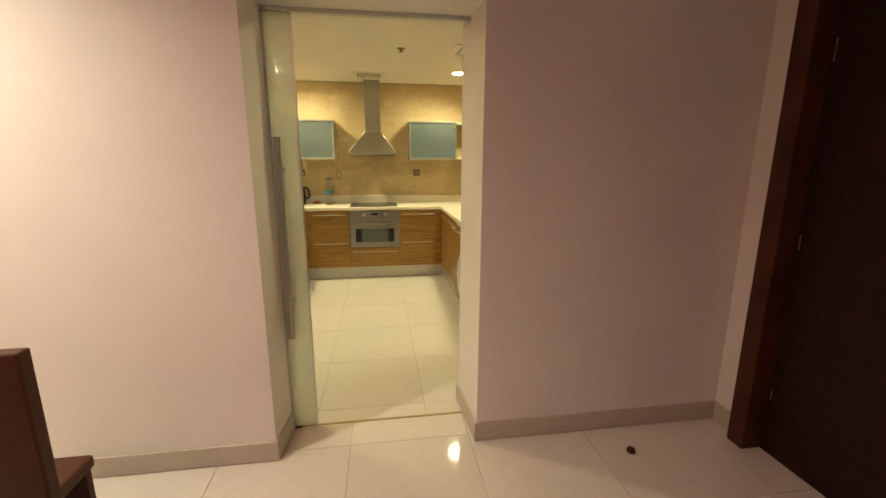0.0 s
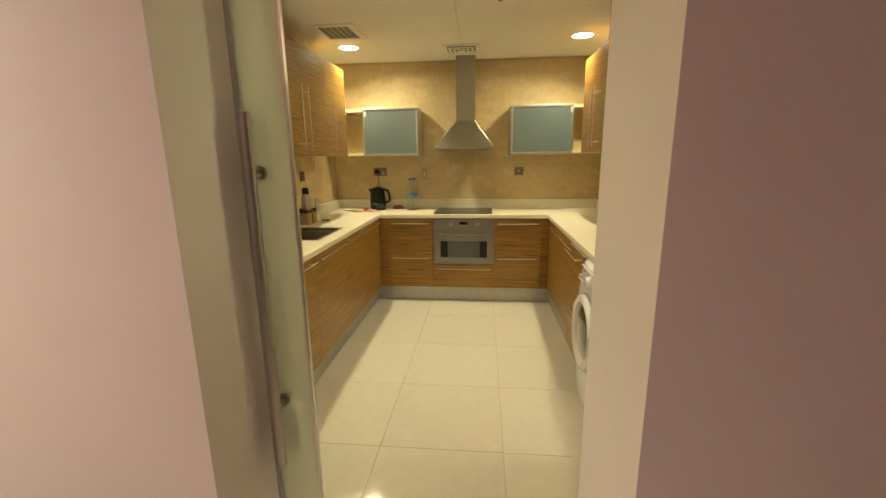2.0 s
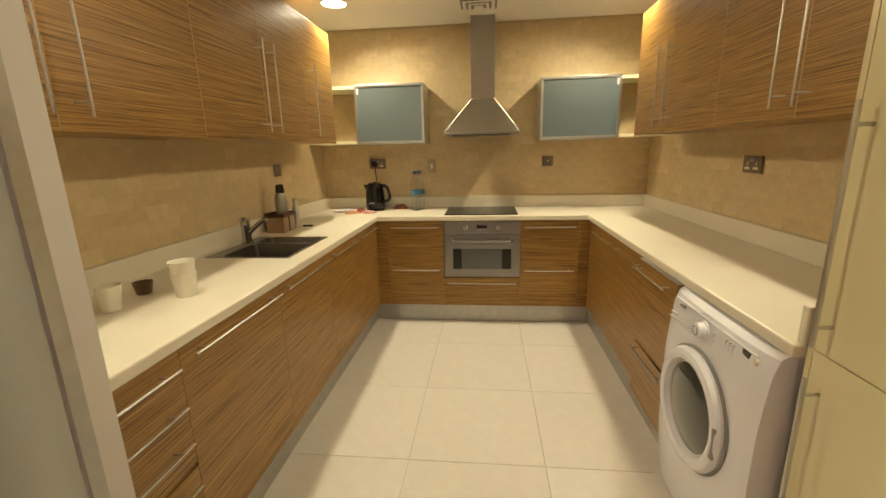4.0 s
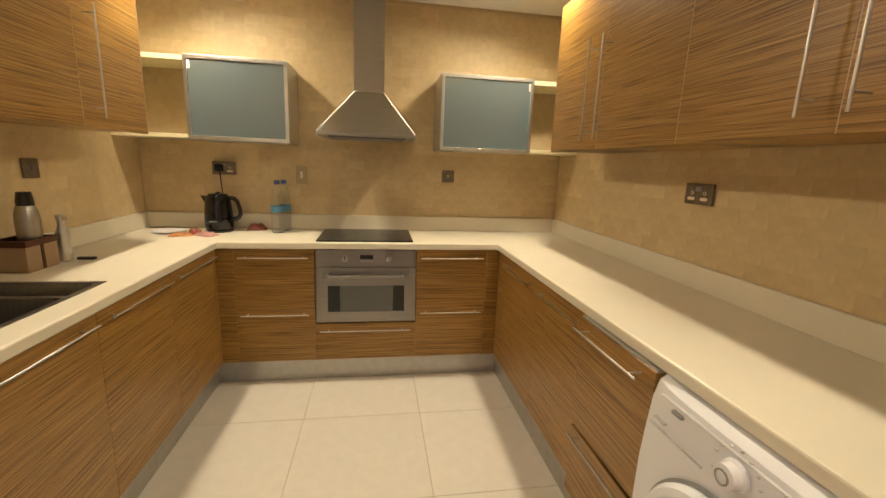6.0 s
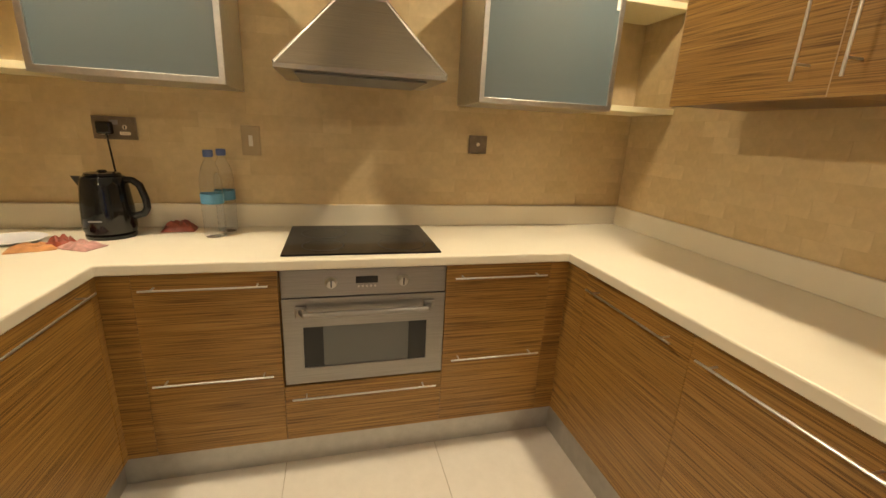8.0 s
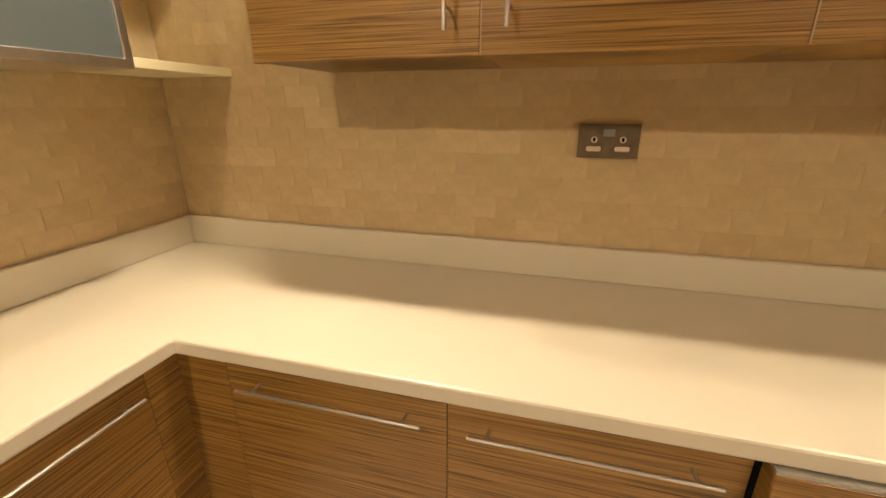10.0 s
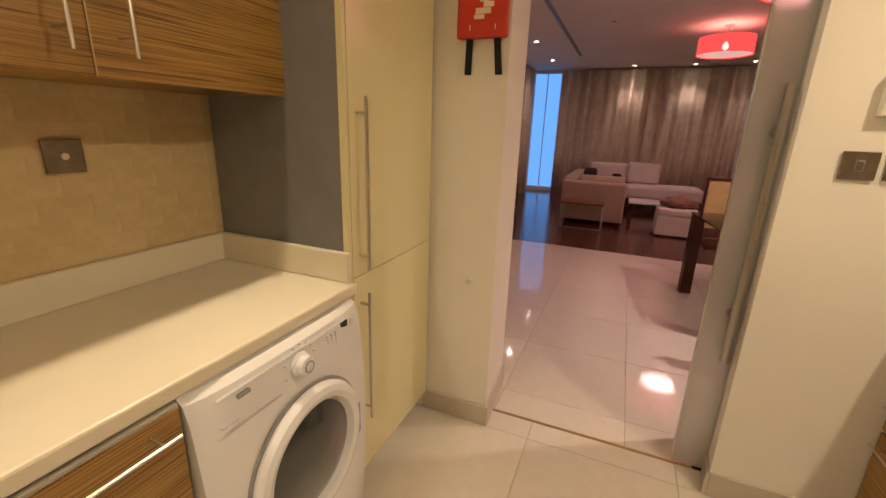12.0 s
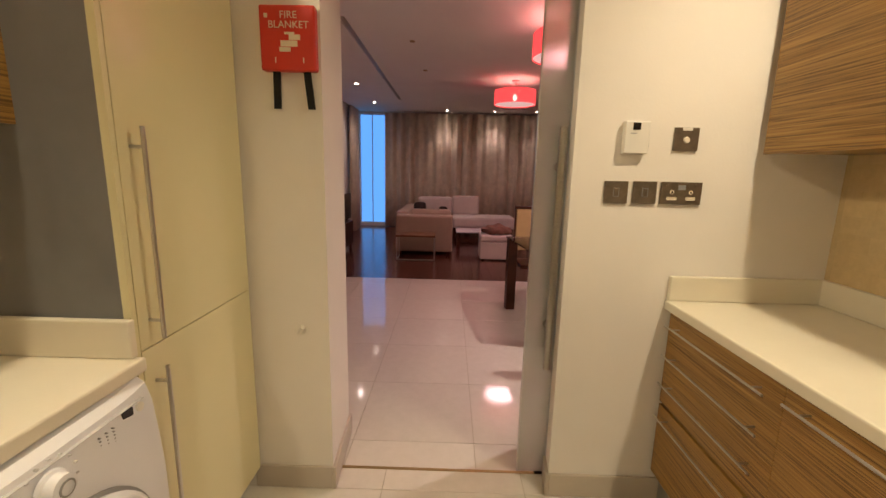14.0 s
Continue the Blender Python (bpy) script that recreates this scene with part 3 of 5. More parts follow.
# ---- oven ----
ov = thing("oven", (0.375, 5.65, 0.0), "built-in stainless steel oven under the hob, closed", "oven")
OY = 5.392
part("body", box(0.085, 0.666, OY + 0.03, YB - 0.02, 0.397, 0.858), BLACK, ov)
cp = part("control_panel", box(0.075, 0.676, OY, OY + 0.029, 0.752, 0.856, 0.003), STEEL_OVEN, ov)
for x in (0.248, 0.508):
    kb = part("knob", lathe([(0.021, 0), (0.021, 0.006), (0.017, 0.010), (0.015, 0.024), (0.0, 0.026)], (x, OY, 0.806), 24, "-Y"), CHROME, cp, smooth=True)
    part("pointer", box(x - 0.002, x + 0.002, OY - 0.028, OY - 0.024, 0.796, 0.822), BLACK, kb)
part("display", box(0.335, 0.415, OY - 0.003, OY, 0.800, 0.826, 0.001), SCREEN, cp)
for i in range(5):
    part("button", rod((0.345 + 0.015 * i, OY - 0.004, 0.788), (0.345 + 0.015 * i, OY, 0.788), 0.004), CHROME, cp)
dr = part("door", slab([0.075, 0.145, 0.606, 0.676], [0.402, 0.468, 0.634, 0.748], lambda u, v: not (0.145 < u < 0.606 and 0.468 < v < 0.634), OY, OY + 0.028, "xz", 0.002), STEEL_OVEN, ov)
part("window", box(0.145, 0.606, OY + 0.006, OY + 0.014, 0.468, 0.634), OVEN_GLASS, dr, "grey oven window")
for a, b in ((0.145, 0.215), (0.536, 0.606)):
    part("window_border", box(a, b, OY + 0.0035, OY + 0.0058, 0.468, 0.634), BLACK, dr, "black border of the oven window")
hd = part("handle", pipe([(0.14, OY - 0.004, 0.700), (0.155, OY - 0.042, 0.700), (0.596, OY - 0.042, 0.700), (0.611, OY - 0.004, 0.700)], 0.012), STEEL_OVEN, dr, "steel oven handle", smooth=True)
for x in (0.14, 0.611):
    part("mount", box(x - 0.02, x + 0.02, OY - 0.012, OY, 0.676, 0.722, 0.004), STEEL_OVEN, hd)
unit("drawer_unit", "B", 0.068, 0.678, [(KZ + 0.004, 0.392, 0.352)], "low zebrano drawer below the oven")

# ---- hob ----
hb = thing("hob", (0.37, 5.61, CZ), "flat black ceramic hob set on the worktop", "hob")
part("glass", box(0.08, 0.655, 5.402, 5.855, CZ + 0.0005, CZ + 0.0075, 0.002), HOB, hb)
RING = plain("hob_ring_print", (0.018, 0.018, 0.018), 0.3)
for x, y, r in ((0.22, 5.72, 0.09), (0.52, 5.72, 0.075), (0.22, 5.52, 0.075), (0.52, 5.52, 0.09)):
    ringm = bmesh.new()
    seg = 40
    vs = [[ringm.verts.new(((r + d) * math.cos(2 * math.pi * i / seg) + x, (r + d) * math.sin(2 * math.pi * i / seg) + y, CZ + 0.0079)) for i in range(seg)] for d in (0, 0.003)]
    for i in range(seg):
        ringm.faces.new((vs[0][i], vs[0][(i + 1) % seg], vs[1][(i + 1) % seg], vs[1][i]))
    part("ring", ringm, RING, hb)

# ---- cooker hood ----
hood = thing("cooker_hood", (0.385, 5.7, 1.53), "stainless steel chimney cooker hood on the tiled wall", "cooker hood")
cx0, cx1, cy0, cz0, cz1 = 0.085, 0.660, 5.468, 1.536, 1.80
kx0, kx1, ky0 = 0.293, 0.473, 5.68
can = bmesh.new()
lo = [can.verts.new(p) for p in ((cx0, cy0, cz0), (cx1, cy0, cz0), (cx1, YB - 0.003, cz0), (cx0, YB - 0.003, cz0))]
hi = [can.verts.new(p) for p in ((kx0, ky0, cz1), (kx1, ky0, cz1), (kx1, YB - 0.003, cz1), (kx0, YB - 0.003, cz1))]
for i in range(4):
    can.faces.new((lo[i], lo[(i + 1) % 4], hi[(i + 1) % 4], hi[i]))
can.faces.new(hi)
can.faces.new(lo[::-1])
part("canopy", can, STEEL, hood)
lip = part("lip", box(cx0 - 0.002, cx1 + 0.002, cy0 - 0.003, YB - 0.003, 1.520, 1.5355, 0.002), STEEL, hood)
part("filter", box(cx0 + 0.06, cx1 - 0.06, cy0 + 0.05, YB - 0.06, 1.512, 1.5195, 0.002), GREY, lip, "dark grease filter")
chim = part("chimney", box(kx0, kx1, ky0, YB - 0.003, cz1 + 0.0005, CEIL - 0.002, 0.004), STEEL, hood)
for x in (kx0, kx1):
    part("edge_trim", box(x - 0.004, x + 0.004, ky0 - 0.003, ky0 + 0.004, cz1 + 0.002, CEIL - 0.003), STEEL, chim)
for s, (a, b) in ((-1, (cx0, kx0)), (1, (cx1, kx1))):
    part("edge_trim", rod((a, cy0, cz0 + 0.002), (b, ky0, cz1), 0.0045, seg=8), STEEL, hood)

# ---- wall cabinets ----


def wall_cabinet(side, a, b, handle_at, label):
    front = -0.722 if side == "L" else 1.425
    s = 1 if side == "L" else -1
    back = XL + 0.004 if side == "L" else XR - 0.004
    u = thing("wall_cabinet", ((front + back) / 2, (a + b) / 2, UZ), label, "cabinet", "fitted wall cabinets")
    part("body", box(back, front - s * 0.021, a + 0.0005, b - 0.0005, UZ, UT), ZEBRA, u)
    d = part("door", box(front - s * DOOR_T, front, a + G, b - G, UZ - 0.004, UT, 0.0012), ZEBRA, u)
    # Thin pale strip along one upright edge of the front.
    part("pale_strip", box(front - s * DOOR_T, front + s * 0.0007, b - 0.0035, b - G * 1.5, UZ - 0.003, UT - 0.001), EDGE_PALE, d, "pale strip down one door edge")
    if handle_at:
        y = a + 0.056 if handle_at == "a" else b - 0.056
        bar(d, (front, y, UZ + 0.035), (front, y, UZ + 0.475), (s, 0, 0), stand=0.05)
    return u


zl = "closed zebrano wall cabinet with a bar handle"
wall_cabinet("L", 2.615, 3.215, "b", zl)
wall_cabinet("L", 3.215, 3.818, "a", zl)
wall_cabinet("L", 3.818, 4.32, "b", zl)
wall_cabinet("L", 4.32, 4.844, "a", zl)
wall_cabinet("L", 4.844, 5.32, "a", zl)
wall_cabinet("R", 3.192, 3.715, "b", zl)
wall_cabinet("R", 3.715, 4.222, "a", zl)
wall_cabinet("R", 4.222, 4.749, "b", zl)
wall_cabinet("R", 4.749, 5.255, "a", zl)

# ---- glass-fronted wall cabinets and open corner shelves ----


def glass_cabinet(x0, x1, label):
    y0, z0, z1 = 5.580, UZ - 0.010, 1.926
    u = thing("glass_cabinet", ((x0 + x1) / 2, 5.75, z0), label, "cabinet", "glass-fronted wall cabinets")
    bod = slab([x0, x0 + 0.016, x1 - 0.016, x1], [z0, z0 + 0.016, z1 - 0.016, z1], lambda a, b: not (x0 + 0.016 < a < x1 - 0.016 and z0 + 0.016 < b < z1 - 0.016), y0 + 0.022, YB - 0.003, "xz")
    bod = box(x0 + 0.016, x1 - 0.016, YB - 0.012, YB - 0.004, z0 + 0.016, z1 - 0.016, bm=bod)
    part("body", bod, ALU, u, "grey metal carcass")
    part("inner_shelf", box(x0 + 0.017, x1 - 0.017, y0 + 0.06, YB - 0.013, 1.695, 1.711), CREAM_SHELF, u)
    d = part("door_frame", slab([x0, x0 + 0.020, x1 - 0.020, x1], [z0, z0 + 0.022, z1 - 0.022, z1], lambda a, b: not (x0 + 0.020 < a < x1 - 0.020 and z0 + 0.022 < b < z1 - 0.022), y0, y0 + 0.020, "xz", 0.0015), ALU, u, "aluminium door frame")
    cx = x0 + 0.028 if x1 < 0.4 else x1 - 0.028
    part("corner_clip", box(cx - 0.007, cx + 0.007, y0 + 0.0035, y0 + 0.0068, z1 - 0.075, z1 - 0.030, 0.001), WHITE_PLASTIC, d, "small pale corner clip")
    part("pane", box(x0 + 0.018, x1 - 0.018, y0 + 0.007, y0 + 0.012, z0 + 0.020, z1 - 0.020), FROST, d, "frosted teal glass")
    return u


glass_cabinet(-0.640, -0.082, "wall cabinet with a frosted teal glass flap in aluminium")
glass_cabinet(0.824, 1.418, "wall cabinet with a frosted teal glass flap in aluminium")
for x0, x1 in ((XL + 0.004, -0.642), (1.420, XR - 0.004)):
    u = thing("corner_shelf", ((x0 + x1) / 2, 5.75, UZ), "open cream corner shelf, empty", "shelf", "open corner shelves")
    part("board", box(x0, x1, 5.605, YB - 0.004, UZ - 0.004, UZ + 0.020, 0.0015), CREAM_SHELF, u)
    part("board", box(x0, x1, 5.605, YB - 0.004, 1.896, 1.922, 0.0015), CREAM_SHELF, u)
    part("back_panel", box(x0, x1, YB - 0.010, YB - 0.004, UZ + 0.021, 1.895), TILE_JOINT, u)

# ---- tall cream cupboard ----
tall = thing("tall_cupboard", (1.45, 2.91, 0), "tall cream lacquered cupboard with a grey side panel", "cupboard")
TX = 1.206
part("body", box(TX + 0.022, XR - 0.004, 2.594, 3.184, 0.10, UT), CREAM, tall)
part("side_panel", box(TX + 0.022, XR - 0.004, 3.185, 3.200, 0.0, UT), GREY, tall, "dark grey laminate side panel")
part("side_edge", box(TX + 0.001, TX + 0.0215, 3.185, 3.201, 0.0, UT), CREAM, tall)
part("plinth", box(TX + 0.06, TX + 0.075, 2.594, 3.184, 0.003, 0.10), KICK, tall)
for z0, z1, h0, h1 in ((0.103, 0.902, 0.35, 0.848), (0.904, UT, 0.928, 1.478)):
    d = part("door", box(TX, TX + 0.020, 2.596, 3.182, z0 + G, z1 - G, 0.0015), CREAM, tall)
    bar(d, (TX, 3.143, h0), (TX, 3.143, h1), (-1, 0, 0), 0.006, 0.036)

# ---- washing machine ----
wm = thing("washing_machine", (1.46, 3.505, 0), "white front-loading washing machine under the worktop", "washing machine")
WX, WY0, WY1 = 1.14, 3.228, 3.812
body = bmesh.new()
prof = [(0.012, 0.02), (0.0, 0.06), (-0.016, 0.25), (-0.022, 0.45), (-0.020, 0.62), (-0.014, 0.70), (-0.004, 0.80), (0.010, 0.845), (0.030, 0.860)]
seg = 14
front = []
for dx, z in prof:
    ring = []
    for i in range(seg + 1):
        k = i / seg
        side = abs(2 * k - 1)
        bulge = 0.016 * side ** 6 + 0.006 * side ** 2
        ring.append(body.verts.new((WX + dx + bulge, WY0 + (WY1 - WY0) * k, z)))
    front.append(ring)
for a, b in zip(front, front[1:]):
    for i in range(seg):
        body.faces.new((a[i], a[i + 1], b[i + 1], b[i]))
back = [[body.verts.new((XR - 0.02, WY0 + (WY1 - WY0) * i / seg, z)) for i in range(seg + 1)] for z in (0.02, 0.860)]
body.faces.new(front[0][::-1] + back[0])
body.faces.new(front[-1] + back[1][::-1])
body.faces.new(back[0][::-1] + back[1])
for i, rev in ((0, False), (seg, True)):
    loop = [r[i] for r in front] + [back[1][i], back[0][i]]
    body.faces.new(loop if rev else loop[::-1])
part("body", body, WHITE, wm, smooth=True)
for y in (WY0 + 0.06, WY1 - 0.06):
    for x in (1.26, 1.68):
        part("foot", rod((x, y, 0), (x, y, 0.02), 0.02), BLACK, wm)
DY, DZ, DXF = 3.522, 0.515, WX - 0.024
dring = part("door", lathe([(0.205, -0.004), (0.207, 0.012), (0.198, 0.026), (0.182, 0.032), (0.164, 0.026), (0.154, 0.006)], (DXF + 0.004, DY, DZ), 48, "-X"), WHITE, wm, "round white porthole door", smooth=True)
part("porthole", lathe([(0.155, -0.004), (0.150, 0.010), (0.11, 0.022), (0.05, 0.030), (0.0, 0.032)], (DXF + 0.004, DY, DZ), 40, "-X"), DRUM_GLASS, dring, "dark porthole glass", smooth=True)
part("latch", box(DXF - 0.026, DXF - 0.012, DY - 0.196, DY - 0.172, DZ - 0.06, DZ + 0.05, 0.006), PRINT_GREY, dring)
part("gasket", lathe([(0.215, 0), (0.215, 0.006), (0.206, 0.007)], (DXF + 0.008, DY, DZ), 48, "-X"), PRINT_GREY, wm)
part("panel_seam", box(WX - 0.0015, WX + 0.008, WY0 + 0.05, WY1 - 0.05, 0.832, 0.8332), SEAM, wm)
kn = part("programme_knob", lathe([(0.033, 0), (0.032, 0.005), (0.027, 0.009), (0.025, 0.028), (0.016, 0.031), (0.0, 0.031)], (WX - 0.006, 3.526, 0.796), 32, "-X"), WHITE, wm, smooth=True)
part("knob_ring", lathe([(0.0165, 0.0305), (0.0165, 0.033), (0.013, 0.033)], (WX - 0.006, 3.526, 0.796), 24, "-X", caps=False), PRINT_GREY, kn)
for i in range(14):
    a = radians(20 + i * 24.6)
    part("dial_mark", box(WX - 0.0085, WX - 0.003, 3.526 + 0.055 * math.cos(a) - 0.0025, 3.526 + 0.055 * math.cos(a) + 0.0025, 0.796 + 0.055 * math.sin(a) - 0.0015, 0.796 + 0.055 * math.sin(a) + 0.0015), SEAM, wm)
part("display", box(WX + 0.003, WX + 0.012, 3.308, 3.340, 0.806, 0.826, 0.001), SCREEN, wm)
for i in range(4):
    part("button", box(WX - 0.001, WX + 0.008, 3.335 + 0.022 * i, 3.350 + 0.022 * i, 0.768, 0.776, 0.002), WHITE_PLASTIC, wm)
for i in range(15):
    y, z = 3.374 + 0.018 * (i // 5), 0.782 + 0.008 * (i % 5)
    part("printed_mark", box(WX - 0.004, WX + 0.006, y - 0.0016, y + 0.0016, z - 0.0012, z + 0.0012), PRINT_GREY, wm)
part("start_button", lathe([(0.012, 0), (0.011, 0.006), (0.0, 0.007)], (WX + 0.009, 3.285, 0.812), 16, "-X"), WHITE_PLASTIC, wm)
part("maker_mark", box(WX - 0.006, WX + 0.002, 3.682, 3.714, 0.812, 0.820), PRINT_GREY, wm, "small grey printed mark")
part("drawer_line", box(WX - 0.014, WX - 0.004, 3.60, 3.775, 0.752, 0.7535), SEAM, wm, "edge of the soap drawer")
part("drawer_print", box(WX - 0.012, WX - 0.002, 3.725, 3.765, 0.770, 0.774), SEAM, wm)

# ---- sink and tap ----
sink = thing("sink", (-0.77, 4.30, CZ - 0.19), "dark steel one-and-a-half bowl sink set into the worktop", "sink")
rim = slab([SX0 - 0.008, SX0 + 0.012, SX0 + 0.075, SX1 - 0.014, SX1 + 0.006], [SY0 - 0.006, SY0 + 0.012, 4.37, 4.395, SY1 - 0.012, SY1 + 0.006],
           lambda u, v: not (SX0 + 0.075 < u < SX1 - 0.014 and (SY0 + 0.012 < v < 4.37 or 4.395 < v < SY1 - 0.012)), CZ + 0.0006, CZ + 0.0026, "xy", 0.0008)
part("rim", rim, STEEL_SINK, sink)
for y0, y1, dep in ((SY0 + 0.012, 4.37, 0.17), (4.395, SY1 - 0.012, 0.11)):
    x0, x1 = SX0 + 0.075, SX1 - 0.014
    bw = bmesh.new()
    top = [bw.verts.new(p) for p in ((x0, y0, CZ + 0.001), (x1, y0, CZ + 0.001), (x1, y1, CZ + 0.001), (x0, y1, CZ + 0.001))]
    i0 = 0.025
    bot = [bw.verts.new(p) for p in ((x0 + i0, y0 + i0, CZ - dep), (x1 - i0, y0 + i0, CZ - dep), (x1 - i0, y1 - i0, CZ - dep), (x0 + i0, y1 - i0, CZ - dep))]
    for i in range(4):
        bw.faces.new((top[i], top[(i + 1) % 4], bot[(i + 1) % 4], bot[i]))
    bw.faces.new(bot)
    bmesh.ops.bevel(bw, geom=[e for e in bw.edges if all(v not in top for v in e.verts) or (any(v in top for v in e.verts) and any(v in bot for v in e.verts))], offset=0.02, segments=3, affect="EDGES")
    bwl = part("bowl", bw, STEEL_SINK, sink)
    part("drain", lathe([(0.035, 0), (0.035, 0.003), (0.0, 0.001)], ((x0 + x1) / 2, (y0 + y1) / 2, CZ - dep + 0.0005), 20), CHROME, bwl)
tap = thing("tap", (-0.955, 4.375, CZ + 0.002), "chrome mixer tap behind the sink", "tap")
part("body", lathe([(0.032, 0), (0.032, 0.008), (0.026, 0.014), (0.024, 0.090), (0.028, 0.102), (0.028, 0.128), (0.022, 0.142), (0.0, 0.146)], (-0.955, 4.375, CZ + 0.0027), 24), TAP_CHROME, tap, smooth=True)
part("spout", pipe([(-0.955, 4.375, CZ + 0.045), (-0.915, 4.378, CZ + 0.085), (-0.870, 4.382, CZ + 0.122), (-0.838, 4.385, CZ + 0.140), (-0.826, 4.386, CZ + 0.132)], 0.013), TAP_CHROME, tap, smooth=True)
part("lever", pipe([(-0.955, 4.385, CZ + 0.142), (-0.950, 4.345, CZ + 0.150), (-0.940, 4.300, CZ + 0.150)], 0.010), TAP_CHROME, tap, smooth=True)

# ---- things on the worktop ----
KETTLE = material("glossy_black_plastic", (0.006, 0.006, 0.006), 0.10)
ke = thing("kettle", (-0.558, 5.735, CZ), "glossy black plastic electric kettle, plugged in", "kettle")
kx, ky = -0.558, 5.735
part("base", lathe([(0.078, 0), (0.080, 0.012), (0.070, 0.020), (0.0, 0.020)], (kx, ky, CZ + 0.0008), 32), BLACK, ke, smooth=True)
part("jug", lathe([(0.080, 0.022), (0.084, 0.04), (0.082, 0.11), (0.075, 0.185), (0.069, 0.222), (0.064, 0.228), (0.0, 0.233)], (kx, ky, CZ), 36), KETTLE, ke, smooth=True)
part("lid", lathe([(0.058, 0.232), (0.053, 0.240), (0.016, 0.244), (0.012, 0.250), (0.0, 0.251)], (kx, ky, CZ), 28), KETTLE, ke, smooth=True)
spb = bmesh.new()
pts = [(-0.060, -0.020, 0.226), (-0.060, 0.020, 0.226), (-0.102, 0.0, 0.226), (-0.067, -0.018, 0.172), (-0.067, 0.018, 0.172), (-0.071, 0.0, 0.166)]
vv = [spb.verts.new((kx + a, ky + b, CZ + c)) for a, b, c in pts]
for f in ((0, 1, 2), (0, 2, 5, 3), (2, 1, 4, 5), (0, 3, 5, 4, 1)):
    spb.faces.new([vv[i] for i in f])
part("spout", spb, BLACK, ke)
part("handle", pipe([(kx + 0.058, ky, CZ + 0.216), (kx + 0.092, ky, CZ + 0.214), (kx + 0.114, ky, CZ + 0.196), (kx + 0.128, ky, CZ + 0.145), (kx + 0.130, ky, CZ + 0.110), (kx + 0.116, ky, CZ + 0.088), (kx + 0.080, ky, CZ + 0.078)], 0.0125), BLACK, ke, smooth=True)
part("cord", pipe([(kx + 0.03, ky + 0.07, CZ + 0.012), (kx + 0.02, YB - 0.045, CZ + 0.10), (kx - 0.01, YB - 0.04, CZ + 0.24), (-0.58, YB - 0.03, 1.26), (-0.585, YB - 0.03, 1.30)], 0.0035, 8), BLACK, ke)
part("plug", box(-0.612, -0.560, YB - 0.042, YB - 0.0125, 1.276, 1.324, 0.008), BLACK, ke)
part("maker_mark", box(kx - 0.03, kx + 0.012, ky - 0.0855, ky - 0.082, CZ + 0.070, CZ + 0.076), PRINT_GREY, ke, "faint grey printed mark")


def bottle(x, y, cap_colour, label):
    b = thing("water_bottle", (x, y, CZ), label, "bottle", "water bottles on the worktop")
    prof = [(0.034, 0.001), (0.039, 0.010)]
    for i in range(5):
        prof += [(0.040, 0.020 + i * 0.022), (0.0375, 0.031 + i * 0.022)]
    prof += [(0.040, 0.136), (0.040, 0.172), (0.0385, 0.186), (0.040, 0.205), (0.038, 0.232), (0.028, 0.272), (0.016, 0.298), (0.0135, 0.302), (0.0135, 0.318), (0.0, 0.319)]
    part("body", lathe(prof, (x, y, CZ), 28), CLEAR, b, smooth=True)
    part("label_band", lathe([(0.0408, 0.134), (0.0408, 0.172)], (x, y, CZ), 28, caps=False), LABEL_FILM, b, "blue label band", smooth=True)
    part("cap", lathe([(0.017, 0.310), (0.018, 0.313), (0.018, 0.333), (0.016, 0.336), (0.0, 0.336)], (x, y, CZ), 20), cap_colour, b, "blue cap")


CAP = plain("blue_cap", (0.10, 0.15, 0.36), 0.4)
LABEL_FILM = plain("blue_label_film", (0.09, 0.26, 0.42), 0.35)
bottle(-0.195, 5.712, CAP, "clear plastic water bottle with a blue label")
bottle(-0.172, 5.805, CAP, "clear plastic water bottle behind another")

plate = thing("plate", (-0.83, 5.67, CZ), "flat white plate in the worktop corner", "plate")
part("dish", lathe([(0.0, 0.002), (0.06, 0.002), (0.09, 0.010), (0.092, 0.013), (0.062, 0.006), (0.0, 0.005)], (-0.83, 5.67, CZ), 36), WHITE, plate, smooth=True)
ORANGE = plain("orange_wrapper", (0.52, 0.25, 0.10), 0.4, vary=0.3, scale=30)
PINK = plain("pink_wrapper", (0.50, 0.27, 0.24), 0.35, vary=0.4, scale=40)
BROWNW = plain("red_brown_wrapper", (0.30, 0.075, 0.045), 0.4, vary=0.3, scale=30)


def packet(x, y, w, d, h, turn, mat, label):
    bm = bmesh.new()
    n = 8
    grid = []
    rng = random.Random(int(1000 * (x + 3) + 10 * y))
    for j in range(n + 1):
        row = []
        for i in range(n + 1):
            u, v = i / n * 2 - 1, j / n * 2 - 1
            z = h * max(0, 1 - u ** 4) * max(0, 1 - v ** 4) * (0.4 + 1.2 * rng.random()) + 0.003
            row.append(bm.verts.new((u * w / 2, v * d / 2 * (1 + 0.1 * rng.random()), z)))
        grid.append(row)
    for j in range(n):
        for i in range(n):
            bm.faces.new((grid[j][i], grid[j][i + 1], grid[j + 1][i + 1], grid[j + 1][i]))
    edge = [e for e in bm.edges if len(e.link_faces) == 1]
    out = bmesh.ops.extrude_edge_only(bm, edges=edge)
    for g in out["geom"]:
        if isinstance(g, bmesh.types.BMVert):
            g.co.z = 0.0005
    bmesh.ops.contextual_create(bm, geom=[e for e in bm.edges if len(e.link_faces) == 1])
    bmesh.ops.transform(bm, matrix=pose(x, y, CZ + 0.0005, 0, 0, turn), verts=bm.verts)
    whole("food_packet", bm, mat, label, "packet", "packets beside the kettle", smooth=True)


